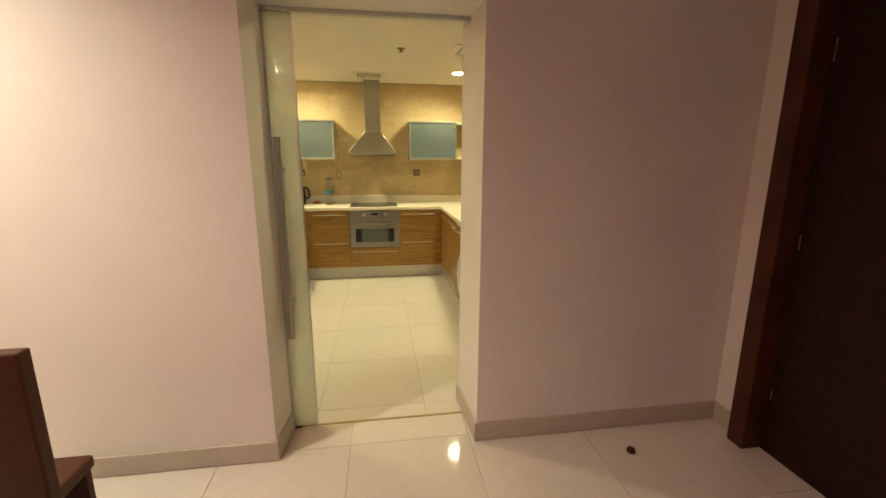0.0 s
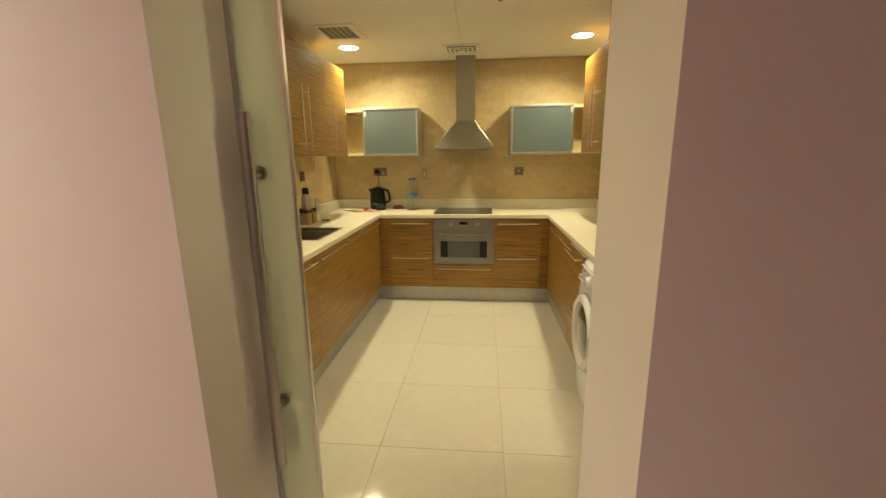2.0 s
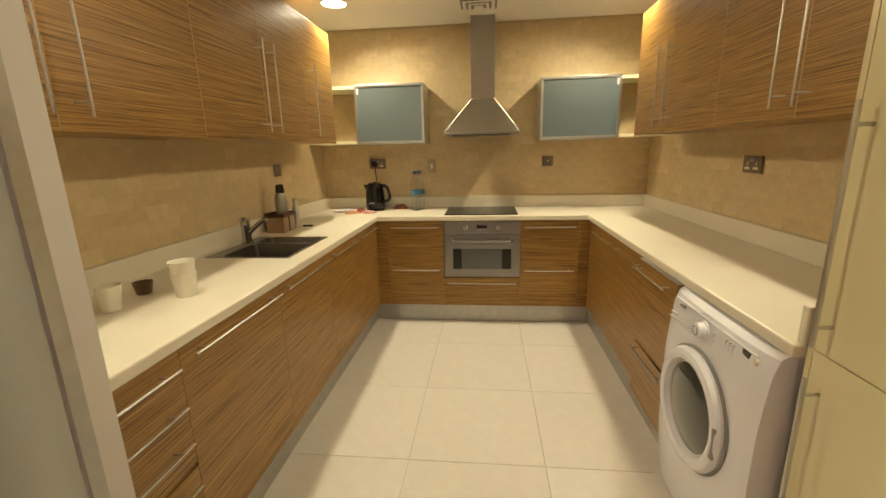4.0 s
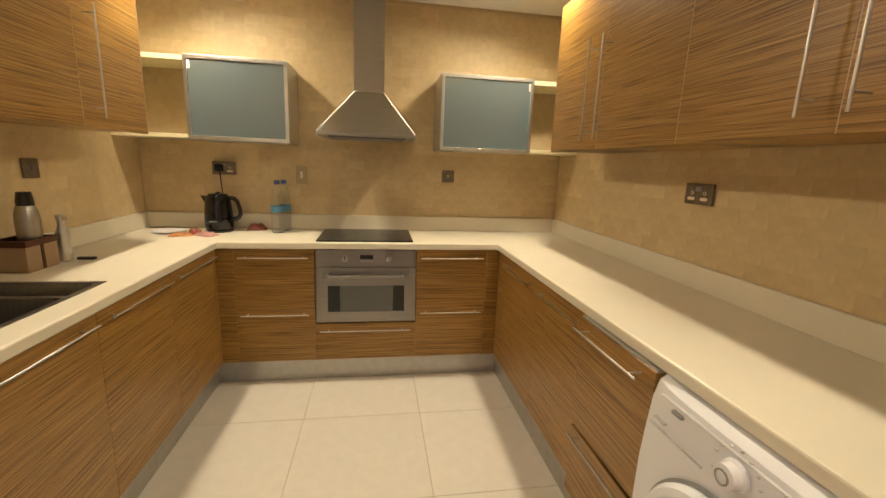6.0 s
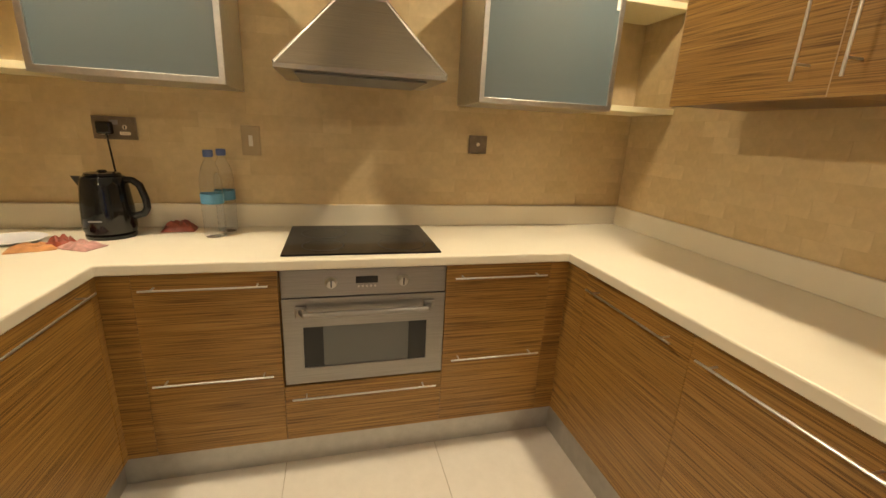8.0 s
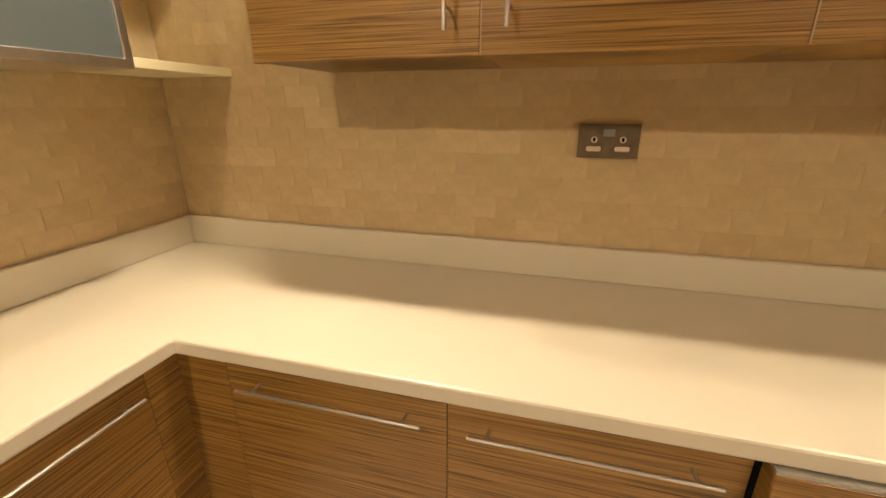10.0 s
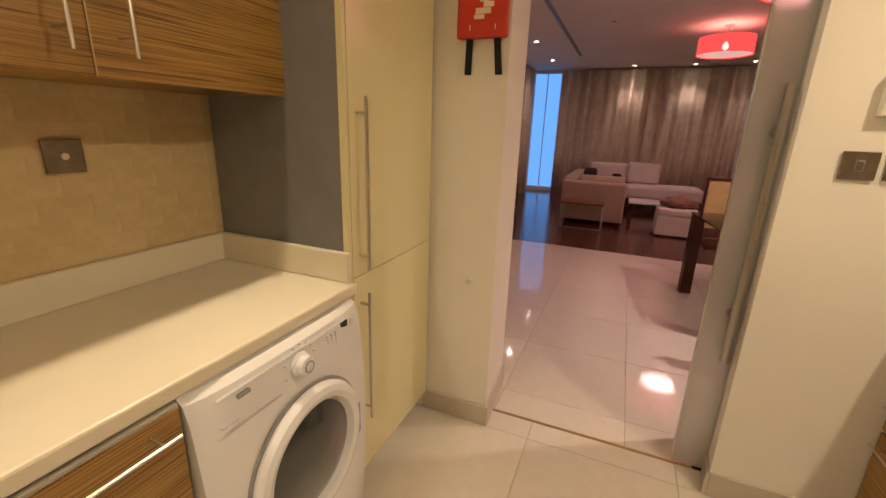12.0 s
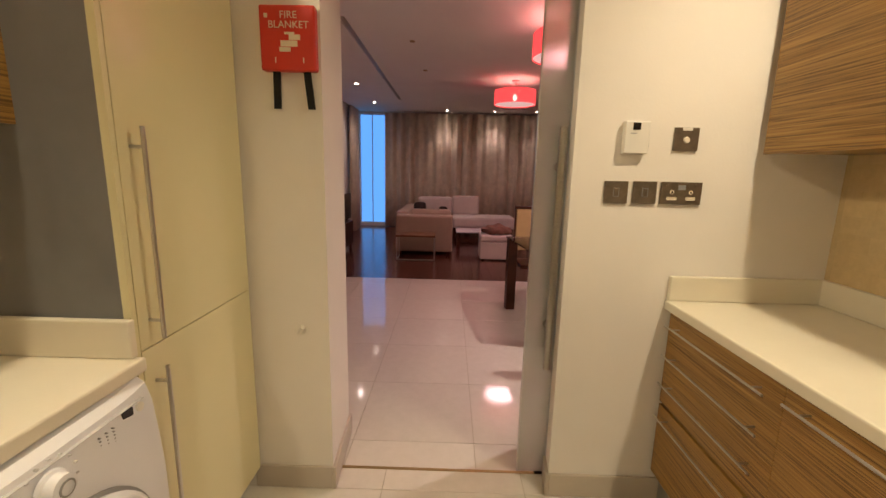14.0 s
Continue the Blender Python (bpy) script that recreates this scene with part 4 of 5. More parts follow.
packet(-0.715, 5.565, 0.13, 0.09, 0.011, 20, ORANGE, "crumpled orange snack packet on the worktop")
packet(-0.652, 5.60, 0.08, 0.06, 0.026, -15, BROWNW, "small red-brown packet on the worktop")
packet(-0.580, 5.575, 0.12, 0.08, 0.014, -25, PINK, "pale pink crumpled wrapper on the worktop")
packet(-0.355, 5.82, 0.12, 0.07, 0.026, 4, BROWNW, "red packet lying behind the kettle")


def cup(x, y, z, mat, label, h=0.085, r=0.037):
    c = thing("cup", (x, y, z), label, "cup", "white cups on the worktop")
    part("wall", lathe([(r * 0.0, 0.003), (r * 0.72, 0.003), (r * 0.72, 0.0), (r * 0.75, 0.0), (r, h), (r + 0.002, h + 0.002), (r - 0.002, h), (r * 0.70, 0.006), (0.0, 0.006)], (x, y, z), 28), mat, c, smooth=True)


cup(-0.678, 3.505, CZ + 0.0005, PAPER, "white paper cup with another one in it", 0.092, 0.043)
cup(-0.678, 3.505, CZ + 0.037, PAPER, "white paper cup stacked in another", 0.092, 0.0425)
cup(-0.83, 3.35, CZ + 0.0005, PAPER, "white paper cup standing by the wall")
bowl = thing("small_bowl", (-0.86, 3.52, CZ), "small brown cup by the wall", "cup")
part("wall", lathe([(0.0, 0.002), (0.022, 0.002), (0.024, 0.0), (0.034, 0.045), (0.032, 0.045), (0.022, 0.006), (0.0, 0.006)], (-0.86, 3.52, CZ + 0.0005), 24), plain("brown_glaze", (0.12, 0.07, 0.03), 0.3), bowl, smooth=True)

# caddy with flask and brush behind the sink
BROWNP = plain("brown_caddy_plastic", (0.30, 0.19, 0.10), 0.4, vary=0.1)
cad = thing("sink_caddy", (-0.945, 4.80, CZ), "brown sink caddy with a dark rim, behind the sink", "caddy")
part("tray", slab([-1.005, -0.998, -0.895, -0.888], [4.69, 4.697, 4.843, 4.85], lambda u, v: not (-0.998 < u < -0.895 and 4.697 < v < 4.843), CZ + 0.004, CZ + 0.10, "xy"), BROWNP, cad)
part("strap", box(-0.8875, -0.8845, 4.762, 4.776, CZ + 0.002, CZ + 0.100), DARKWOOD, cad, "dark upright strip")
part("base", box(-1.005, -0.888, 4.69, 4.85, CZ + 0.0005, CZ + 0.004), BROWNP, cad)
part("rim", slab([-1.012, -1.000, -0.893, -0.881], [4.683, 4.695, 4.845, 4.857], lambda u, v: not (-1.000 < u < -0.893 and 4.695 < v < 4.845), CZ + 0.1005, CZ + 0.125, "xy", 0.002), DARKWOOD, cad, "dark rim")
fl = thing("flask", (-0.955, 4.79, CZ + 0.005), "steel vacuum flask with a black lid", "flask")
part("body", lathe([(0.036, 0), (0.039, 0.004), (0.040, 0.19), (0.038, 0.215), (0.030, 0.245), (0.0, 0.245)], (-0.945, 4.80, CZ + 0.0045), 28), STEEL, fl, smooth=True)
part("lid", lathe([(0.028, 0.2455), (0.029, 0.262), (0.023, 0.30), (0.0, 0.302)], (-0.945, 4.80, CZ + 0.0045), 24), BLACK, fl, smooth=True)
sp = thing("soap_dispenser", (-0.90, 4.905, CZ), "chrome soap dispenser beside the caddy", "dispenser")
part("body", lathe([(0.024, 0), (0.026, 0.006), (0.024, 0.12), (0.015, 0.15), (0.012, 0.17), (0.017, 0.185), (0.016, 0.20), (0.0, 0.205)], (-0.90, 4.905, CZ + 0.0005), 20), CHROME, sp, smooth=True)
part("spout", rod((-0.90, 4.905, CZ + 0.19), (-0.86, 4.885, CZ + 0.185), 0.006), CHROME, sp)
kn1 = thing("scrubber", (-0.83, 4.93, CZ), "small dark scrubber lying on the worktop", "scrubber")
part("pad", box(-0.87, -0.80, 4.92, 4.945, CZ + 0.0005, CZ + 0.012, 0.004), BLACK, kn1)

# ---- sockets and switches ----


def plate_on(wall, u, z, w, h, kind, label):
    """A dark plate on a wall; u runs along the wall."""
    m = {"north": Matrix.Translation((u, YB - 0.006, z)) @ Matrix.Rotation(radians(90), 4, "X"),
         "east": Matrix.Translation((XR - 0.006, u, z)) @ Matrix.Rotation(radians(-90), 4, "Z") @ Matrix.Rotation(radians(90), 4, "X"),
         "west": Matrix.Translation((XL + 0.006, u, z)) @ Matrix.Rotation(radians(90), 4, "Z") @ Matrix.Rotation(radians(90), 4, "X"),
         "south": Matrix.Translation((u, YF, z)) @ Matrix.Rotation(radians(180), 4, "Z") @ Matrix.Rotation(radians(90), 4, "X")}[wall]
    name, cat = ("power_socket", "socket") if "socket" in kind else ("light_switch", "switch")
    t = thing(name, m.translation, label, cat, "wall plates")

    def piece(nm, bm, mat, lab=""):
        bmesh.ops.transform(bm, matrix=m, verts=bm.verts)
        return part(nm, bm, mat, t, lab)

    piece("plate", box(-w / 2, w / 2, -h / 2, h / 2, 0, 0.009, 0.0015), BRONZE if kind != "white_switch" else BEIGE_PLATE)
    if kind == "double_socket":
        piece("neon", box(-0.014, 0.014, 0.012, 0.030, 0.0092, 0.012, 0.001), PRINT_GREY)
        for s in (-1, 1):
            piece("pin_insert", box(s * 0.035 - 0.018, s * 0.035 + 0.018, -0.026, -0.013, 0.0092, 0.0105, 0.004), PRINT)
            piece("earth_insert", lathe([(0.008, 0.0092), (0.008, 0.0105), (0.0, 0.0105)], (s * 0.035, 0.004, 0), 16), PRINT)
            piece("pin_hole", box(s * 0.035 - 0.003, s * 0.035 + 0.003, -0.001, 0.009, 0.0106, 0.011), BLACK)
            piece("rocker", box(s * 0.052 - 0.008, s * 0.052 + 0.008, 0.027, 0.034, 0.0092, 0.012, 0.001), BRONZE)
    elif kind == "switch":
        piece("rocker", box(-0.008, 0.008, -0.014, 0.014, 0.0092, 0.0125, 0.0015), BRONZE)
        piece("bezel", slab([-0.011, -0.009, 0.009, 0.011], [-0.017, -0.015, 0.015, 0.017], lambda a, b: abs(a) > 0.009 or abs(b) > 0.015, 0.0092, 0.0105), PRINT_GREY)
    elif kind == "round_switch":
        piece("rocker", lathe([(0.009, 0.0092), (0.008, 0.014), (0.0, 0.014)], (0, 0, 0), 16), PRINT)
    elif kind == "keypad":
        piece("tab", box(-0.018, 0.018, 0.030, 0.041, 0.0092, 0.011, 0.001), WHITE_PLASTIC)
        piece("rocker", lathe([(0.012, 0.0092), (0.010, 0.015), (0.0, 0.015)], (0, -0.003, 0), 20), PRINT)
    elif kind == "white_switch":
        piece("rocker", box(-0.008, 0.008, -0.022, 0.022, 0.0092, 0.0125, 0.0015), WHITE_PLASTIC)


plate_on("north", -0.558, 1.300, 0.148, 0.086, "double_socket", "dark double power socket with the kettle's plug in it")
plate_on("north", -0.070, 1.272, 0.072, 0.12, "white_switch", "narrow beige switch plate with a pale rocker")
plate_on("north", 0.935, 1.296, 0.088, 0.084, "round_switch", "dark square switch plate on the tiles")
plate_on("east", 4.467, 1.294, 0.150, 0.086, "double_socket", "dark double power socket above the worktop")
plate_on("east", 3.643, 1.294, 0.086, 0.084, "round_switch", "dark square switch plate above the washing machine")
plate_on("west", 5.0, 1.292, 0.086, 0.084, "switch", "dark square switch plate above the sink")
plate_on("south", -0.216, 1.322, 0.088, 0.084, "switch", "dark square switch plate by the doorway")
plate_on("south", -0.324, 1.323, 0.088, 0.084, "switch", "dark square switch plate by the doorway")
plate_on("south", -0.460, 1.323, 0.152, 0.084, "double_socket", "dark double power socket by the doorway")
plate_on("south", -0.455, 1.521, 0.089, 0.084, "keypad", "dark plate with a round knob and a white tab")
th = thing("thermostat", (-0.266, YF, 1.46), "small white wall thermostat with a dark display", "thermostat")
part("case", box(-0.310, -0.220, YF, YF + 0.030, 1.464, 1.580, 0.004), WHITE_PLASTIC, th)
part("display", box(-0.274, -0.247, YF + 0.0302, YF + 0.032, 1.549, 1.574), SCREEN, th)
part("printed_mark", box(-0.262, -0.240, YF + 0.0302, YF + 0.0308, 1.535, 1.538), PRINT_GREY, th)
part("side_slider", box(-0.3135, -0.3105, YF + 0.010, YF + 0.020, 1.476, 1.512), PRINT_GREY, th)

# ---- fire blanket ----
fbk = thing("fire_blanket", (1.0, YF, 1.715), "red wall-hung fire blanket case with two black straps", "fire blanket")
case = part("case", box(0.900, 1.098, YF + 0.001, YF + 0.040, 1.726, 1.944, 0.008), RED, fbk)
text_at = lambda z: Matrix.Translation((0.993, YF + 0.0405, z)) @ Matrix.Rotation(radians(180), 4, "Z") @ Matrix.Rotation(radians(90), 4, "X")
letters("FIRE", 0.034, text_at(1.899), PRINT, fbk)
letters("BLANKET", 0.034, text_at(1.867), PRINT, fbk)
for a in ((0.963, 1.023, 1.806, 1.826), (0.953, 0.993, 1.828, 1.846), (0.988, 1.028, 1.789, 1.804), (0.973, 1.008, 1.846, 1.854)):
    part("printed_block", box(a[0], a[1], YF + 0.0402, YF + 0.0412, a[2], a[3]), PRINT, fbk)
part("printed_mark", box(1.066, 1.078, YF + 0.0402, YF + 0.0412, 1.900, 1.914), PRINT, fbk)
for x in (0.943, 1.043):
    part("printed_mark", box(x - 0.002, x + 0.002, YF + 0.0402, YF + 0.0412, 1.752, 1.770), PRINT, fbk)
for x, tilt in ((0.940, -0.012), (1.050, 0.004)):
    s = bmesh.new()
    a = [s.verts.new(p) for p in ((x - 0.013, YF + 0.014, 1.729), (x + 0.013, YF + 0.014, 1.729), (x + tilt + 0.013, YF + 0.010, 1.598), (x + tilt - 0.013, YF + 0.010, 1.598))]
    s.faces.new(a)
    out = bmesh.ops.extrude_face_region(s, geom=s.faces[:])
    bmesh.ops.translate(s, vec=(0, 0.006, 0), verts=[g for g in out["geom"] if isinstance(g, bmesh.types.BMVert)])
    part("strap", s, STRAP, fbk, "black pull strap")
ds = thing("door_stop", (1.012, YF, 0.725), "small pale wall hook", "hook")
part("plate", lathe([(0.024, 0), (0.023, 0.005), (0.0, 0.006)], (1.012, YF, 0.733), 20, "Y"), WHITE_PLASTIC, ds)
part("hook", pipe([(1.012, YF + 0.002, 0.733), (1.007, YF + 0.028, 0.733), (0.990, YF + 0.034, 0.756)], 0.008), WHITE_PLASTIC, ds)

# ---- kitchen ceiling fittings ----


def downlight(x, y, z, watts, r=0.085):
    d = thing("ceiling_downlight", (x, y, z), "round recessed ceiling downlight, lit", "ceiling light", "recessed downlights")
    part("trim_ring", lathe([(r + 0.005, 0.0), (r + 0.005, -0.004), (r, -0.007), (r - 0.004, -0.003), (r - 0.004, 0.0)], (x, y, z - 0.0005), 32), WHITE_PLASTIC, d, smooth=True)
    part("lit_face", lathe([(r - 0.005, -0.0005), (r - 0.005, -0.003), (0.0, -0.003)], (x, y, z - 0.0005), 32), LAMP_FACE, d, "lit face")
    if watts:
        lamp("downlight_lamp", "AREA", (x, y, z - 0.012), watts, WARM, 0.11, (x + 0.22 * (1 if x < 0.36 else -1), y, z - 1.0), spread=152)


for x, y in ((-0.635, 5.25), (1.362, 5.14), (-0.68, 3.22), (1.37, 3.20)):
    downlight(x, y, CEIL, KITCHEN_WATTS if y > 4 else REAR_WATTS)


def vent(x, y, w, d, label, along="x"):
    v = thing("ceiling_vent", (x, y, CEIL), label, "air vent", "kitchen ceiling vents")
    part("frame", slab([x - w / 2, x - w / 2 + 0.045, x + w / 2 - 0.045, x + w / 2], [y - d / 2, y - d / 2 + 0.045, y + d / 2 - 0.045, y + d / 2],
         lambda a, b: abs(a - x) > w / 2 - 0.045 or abs(b - y) > d / 2 - 0.045, CEIL - 0.012, CEIL - 0.0005, "xy", 0.002), CEILING, v)
    part("backing", box(x - w / 2 + 0.03, x + w / 2 - 0.03, y - d / 2 + 0.03, y + d / 2 - 0.03, CEIL - 0.002, CEIL - 0.0006), GREY, v)
    n = 6
    for i in range(n):
        k = (i + 0.5) / n - 0.5
        if along == "x":
            b = box(x - w / 2 + 0.03, x + w / 2 - 0.03, -0.010, 0.010, -0.0008, 0.0008)
            bmesh.ops.rotate(b, matrix=Matrix.Rotation(radians(35), 3, "X"), verts=b.verts)
            bmesh.ops.translate(b, vec=(0, y + k * (d - 0.06), CEIL - 0.009), verts=b.verts)
        else:
            b = box(-0.010, 0.010, y - d / 2 + 0.03, y + d / 2 - 0.03, -0.0008, 0.0008)
            bmesh.ops.rotate(b, matrix=Matrix.Rotation(radians(35), 3, "Y"), verts=b.verts)
            bmesh.ops.translate(b, vec=(x + k * (w - 0.06), 0, CEIL - 0.009), verts=b.verts)
        part("slat", b, CEILING, v)


ringv = thing("ceiling_vent", (0.357, 5.413, CEIL), "square cream ceiling vent of nested frames above the hood", "air vent", "kitchen ceiling vents")
part("backing", box(0.217, 0.497, 5.283, 5.543, CEIL - 0.002, CEIL - 0.0006), GREY, ringv)
for h, t, drop in ((0.165, 0.036, 0.010), (0.112, 0.022, 0.020), (0.072, 0.020, 0.026), (0.034, 0.034, 0.030)):
    k = 0.94
    part("frame" if h > 0.15 else "slat", slab([0.357 - h, 0.357 - h + t, 0.357 + h - t + 0.0001, 0.357 + h], [5.413 - h * k, 5.413 - (h - t) * k, 5.413 + (h - t) * k + 0.0001, 5.413 + h * k],
         lambda a, b: abs(a - 0.357) > h - t or abs(b - 5.413) > (h - t) * k or t >= h, CEIL - drop - 0.004, CEIL - (0.0007 if h > 0.15 else drop), "xy", 0.001), CEILING, ringv)
    if h < 0.15:
        for sx in (-1, 1):
            part("stay", rod((0.357 + sx * (h - 0.012), 5.413, CEIL - drop), (0.357 + sx * (h - 0.012), 5.413, CEIL - 0.002), 0.003, seg=6), CEILING, ringv)
vent(-0.56, 4.78, 0.34, 0.40, "cream ceiling vent with slanted slats", "y")
vent(1.26, 4.15, 0.30, 0.36, "cream ceiling vent with slanted slats", "y")
spk = thing("sprinkler", (0.66, 4.19, CEIL), "small round ceiling sprinkler head", "sprinkler")
part("rose", lathe([(0.035, -0.0005), (0.034, -0.006), (0.012, -0.010), (0.010, -0.028), (0.0, -0.028)], (0.66, 4.19, CEIL), 24), BRASS, spk, smooth=True)
part("deflector", lathe([(0.018, -0.029), (0.018, -0.031), (0.0, -0.031)], (0.66, 4.19, CEIL), 16), BRASS, spk)

# ---- living room ----


def pendant(x, y, label):
    p = thing("pendant_lamp", (x, y, 2.385), label, "pendant lamp", "red pendant lamps")
    zb, zt, r = 2.395, 2.60, 0.31
    part("shade", lathe([(r, zb), (r, zt), (r - 0.004, zt), (r - 0.004, zb), (r, zb)], (x, y, 0), 48, caps=False), SHADE, p, "red fabric drum shade, lit", smooth=True)
    part("top_cover", lathe([(r - 0.005, zt - 0.006), (r - 0.005, zt - 0.003), (0.235, zt - 0.003), (0.235, zt - 0.006), (r - 0.005, zt - 0.006)], (x, y, 0), 48, caps=False), SHADE, p, "red fabric top cover")
    part("diffuser", lathe([(r - 0.005, zb + 0.012), (r - 0.005, zb + 0.015), (0.0, zb + 0.015)], (x, y, 0), 48), DIFFUSER, p, "white bottom diffuser")
    part("canopy", lathe([(0.055, LCEIL - 0.0005), (0.055, LCEIL - 0.018), (0.02, LCEIL - 0.03), (0.0, LCEIL - 0.03)], (x, y, 0), 24), CHROME, p, smooth=True)
    part("stem", rod((x, y, LCEIL - 0.03), (x, y, 2.55), 0.006), CHROME, p)
    for i in range(3):
        a = 2 * math.pi * i / 3
        part("spoke", rod((x, y, 2.58), (x + (r - 0.004) * math.cos(a), y + (r - 0.004) * math.sin(a), 2.58), 0.003, seg=6), CHROME, p)
    part("bulb", lathe([(0.012, 0.09), (0.030, 0.05), (0.034, 0.03), (0.024, 0.006), (0.0, 0.0)], (x, y, 2.46), 16), BULB, p, "lit bulb", smooth=True)
    lamp("pendant_light", "AREA", (x, y, zb + 0.004), PENDANT_WATTS * (2.3 if y < 0 else 1.7), PENDANT_COLOUR if y < 0 else (1.0, 0.40, 0.45), 0.5)
    lamp("pendant_bulb", "POINT", (x, y, 2.535), PENDANT_WATTS * (0.6 if y < 0 else 2.2), (1.0, 0.44, 0.48), 0.03)


pendant(-0.53, -2.44, "red fabric drum pendant lamp over the sitting area, lit")
pendant(-0.60, 0.22, "red fabric drum pendant lamp over the dining place, lit")
# Lamps at x = -1.5 are unseen additions; the near one brightens the partition.
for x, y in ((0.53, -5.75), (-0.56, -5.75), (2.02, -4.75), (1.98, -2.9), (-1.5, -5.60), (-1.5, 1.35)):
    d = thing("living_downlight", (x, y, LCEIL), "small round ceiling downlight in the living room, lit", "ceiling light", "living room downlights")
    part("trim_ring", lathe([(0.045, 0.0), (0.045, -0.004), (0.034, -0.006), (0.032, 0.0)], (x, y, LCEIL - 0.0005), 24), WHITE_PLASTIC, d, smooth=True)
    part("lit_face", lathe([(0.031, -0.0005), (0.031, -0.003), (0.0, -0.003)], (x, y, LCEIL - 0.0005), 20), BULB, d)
    # The factor 19 drives the added lamp near the doorway, for wall brightness.
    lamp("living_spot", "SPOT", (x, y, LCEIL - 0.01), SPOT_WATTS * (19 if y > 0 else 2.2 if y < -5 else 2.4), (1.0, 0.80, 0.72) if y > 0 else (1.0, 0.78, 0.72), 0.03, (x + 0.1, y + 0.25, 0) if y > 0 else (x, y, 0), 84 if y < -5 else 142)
for x, y in ((0.86, -0.6), (0.80, -1.9)):
    s = thing("ceiling_sensor", (x, y, LCEIL), "tiny round ceiling sensor", "sensor")
    part("disc", lathe([(0.03, -0.0005), (0.028, -0.010), (0.0, -0.012)], (x, y, LCEIL), 16), BRASS, s)


def curtain(x0, x1, y, label, along="x", folds=5.6):
    bm = bmesh.new()
    n = int((x1 - x0) * 90)
    rng = random.Random(int(100 * (x0 + 9)))
    ph = [rng.uniform(0, 6.28) for _ in range(4)]
    prev = None
    for i in range(n + 1):
        u = x0 + (x1 - x0) * i / n
        col = []
        for z in (0.02, 0.9, 1.8, LCEIL - 0.04):
            k = 1.0 - 0.25 * z / 2.6
            off = 0.055 * k * math.sin(folds * 2 * math.pi * u * 0.8 + ph[0] + 0.8 * math.sin(2.1 * u + ph[1])) + 0.022 * k * math.sin(23 * u + ph[2] + 0.3 * z)
            col.append(bm.verts.new((u, y + off, z) if along == "x" else (y + off, u, z)))
        if prev:
            for j in range(3):
                bm.faces.new((prev[j], col[j], col[j + 1], prev[j + 1]))
        prev = col
    ob = whole("curtain", bm, CURTAIN, label, "curtain", "living room curtains", smooth=True)
    sol = ob.modifiers.new("thickness", "SOLIDIFY")
    sol.thickness = 0.003
    return ob


curtain(-2.6, 2.00, LY0 + 0.14, "long taupe curtain drawn across the window wall, in folds")
curtain(-5.6, -4.9, LX1 - 0.10, "taupe curtain gathered at the side wall", "y")

# sofa with its back to the kitchen, and a chaise along the window
sofa = thing("sofa", (0.9, -3.6, 0), "pale leather sofa seen from behind, coloured as in shade", "sofa")
part("back", box(0.45, 1.39, -2.82, -2.58, 0.06, 0.665, 0.03), SOFA_SHADED, sofa)
part("arm", box(1.20, 1.42, -4.6, -2.80, 0.06, 0.70, 0.04), SOFA_SHADED, sofa)
part("seat", box(0.45, 1.20, -4.6, -2.82, 0.10, 0.42, 0.04), SOFA_SHADED, sofa)
part("back_cushion", box(0.48, 1.18, -3.05, -2.84, 0.42, 0.74, 0.06), SOFA_SHADED, sofa)
for x, y in ((0.52, -2.66), (1.33, -2.66), (0.52, -4.5), (1.33, -4.5)):
    part("leg", box(x - 0.03, x + 0.03, y - 0.03, y + 0.03, 0.0, 0.06), DARKWOOD, sofa)
ch = thing("chaise", (-0.1, -4.9, 0), "white upholstered chaise by the curtain", "sofa")
part("seat", box(-0.88, 0.44, -5.25, -4.55, 0.20, 0.44, 0.05), SOFA, ch)
part("frame", box(-0.84, 0.42, -5.2, -4.6, 0.10, 0.20, 0.01), DARKWOOD, ch)
part("back_cushion", box(-0.14, 0.46, -5.25, -5.08, 0.44, 0.85, 0.05), SOFA, ch)
part("back_cushion", box(0.46, 1.20, -5.25, -5.05, 0.42, 0.82, 0.05), SOFA, ch)
for x, y in ((-0.8, -5.15), (-0.8, -4.65), (0.4, -5.15), (0.4, -4.65)):
    part("leg", box(x - 0.03, x + 0.03, y - 0.03, y + 0.03, 0.0, 0.10), DARKWOOD, ch)


def cushion(x, y, z, s, turn, label):
    bm = bmesh.new()
    bmesh.ops.create_uvsphere(bm, u_segments=20, v_segments=12, radius=1)
    for v in bm.verts:
        q = v.co.copy()
        v.co = Vector((math.copysign(abs(q.x) ** 0.6, q.x) * s, q.y * s * 0.42, math.copysign(abs(q.z) ** 0.6, q.z) * s * 0.85))
    bmesh.ops.transform(bm, matrix=pose(x, y, z + s * 0.85, 0, 0, turn), verts=bm.verts)
    whole("cushion", bm, CUSHION_DARK, label, "cushion", "dark cushions on the sofa", smooth=True)


cushion(1.03, -3.12, 0.66, 0.11, 10, "dark brown cushion on the sofa")
cushion(0.62, -3.12, 0.64, 0.08, -8, "dark brown cushion leaning on the sofa")

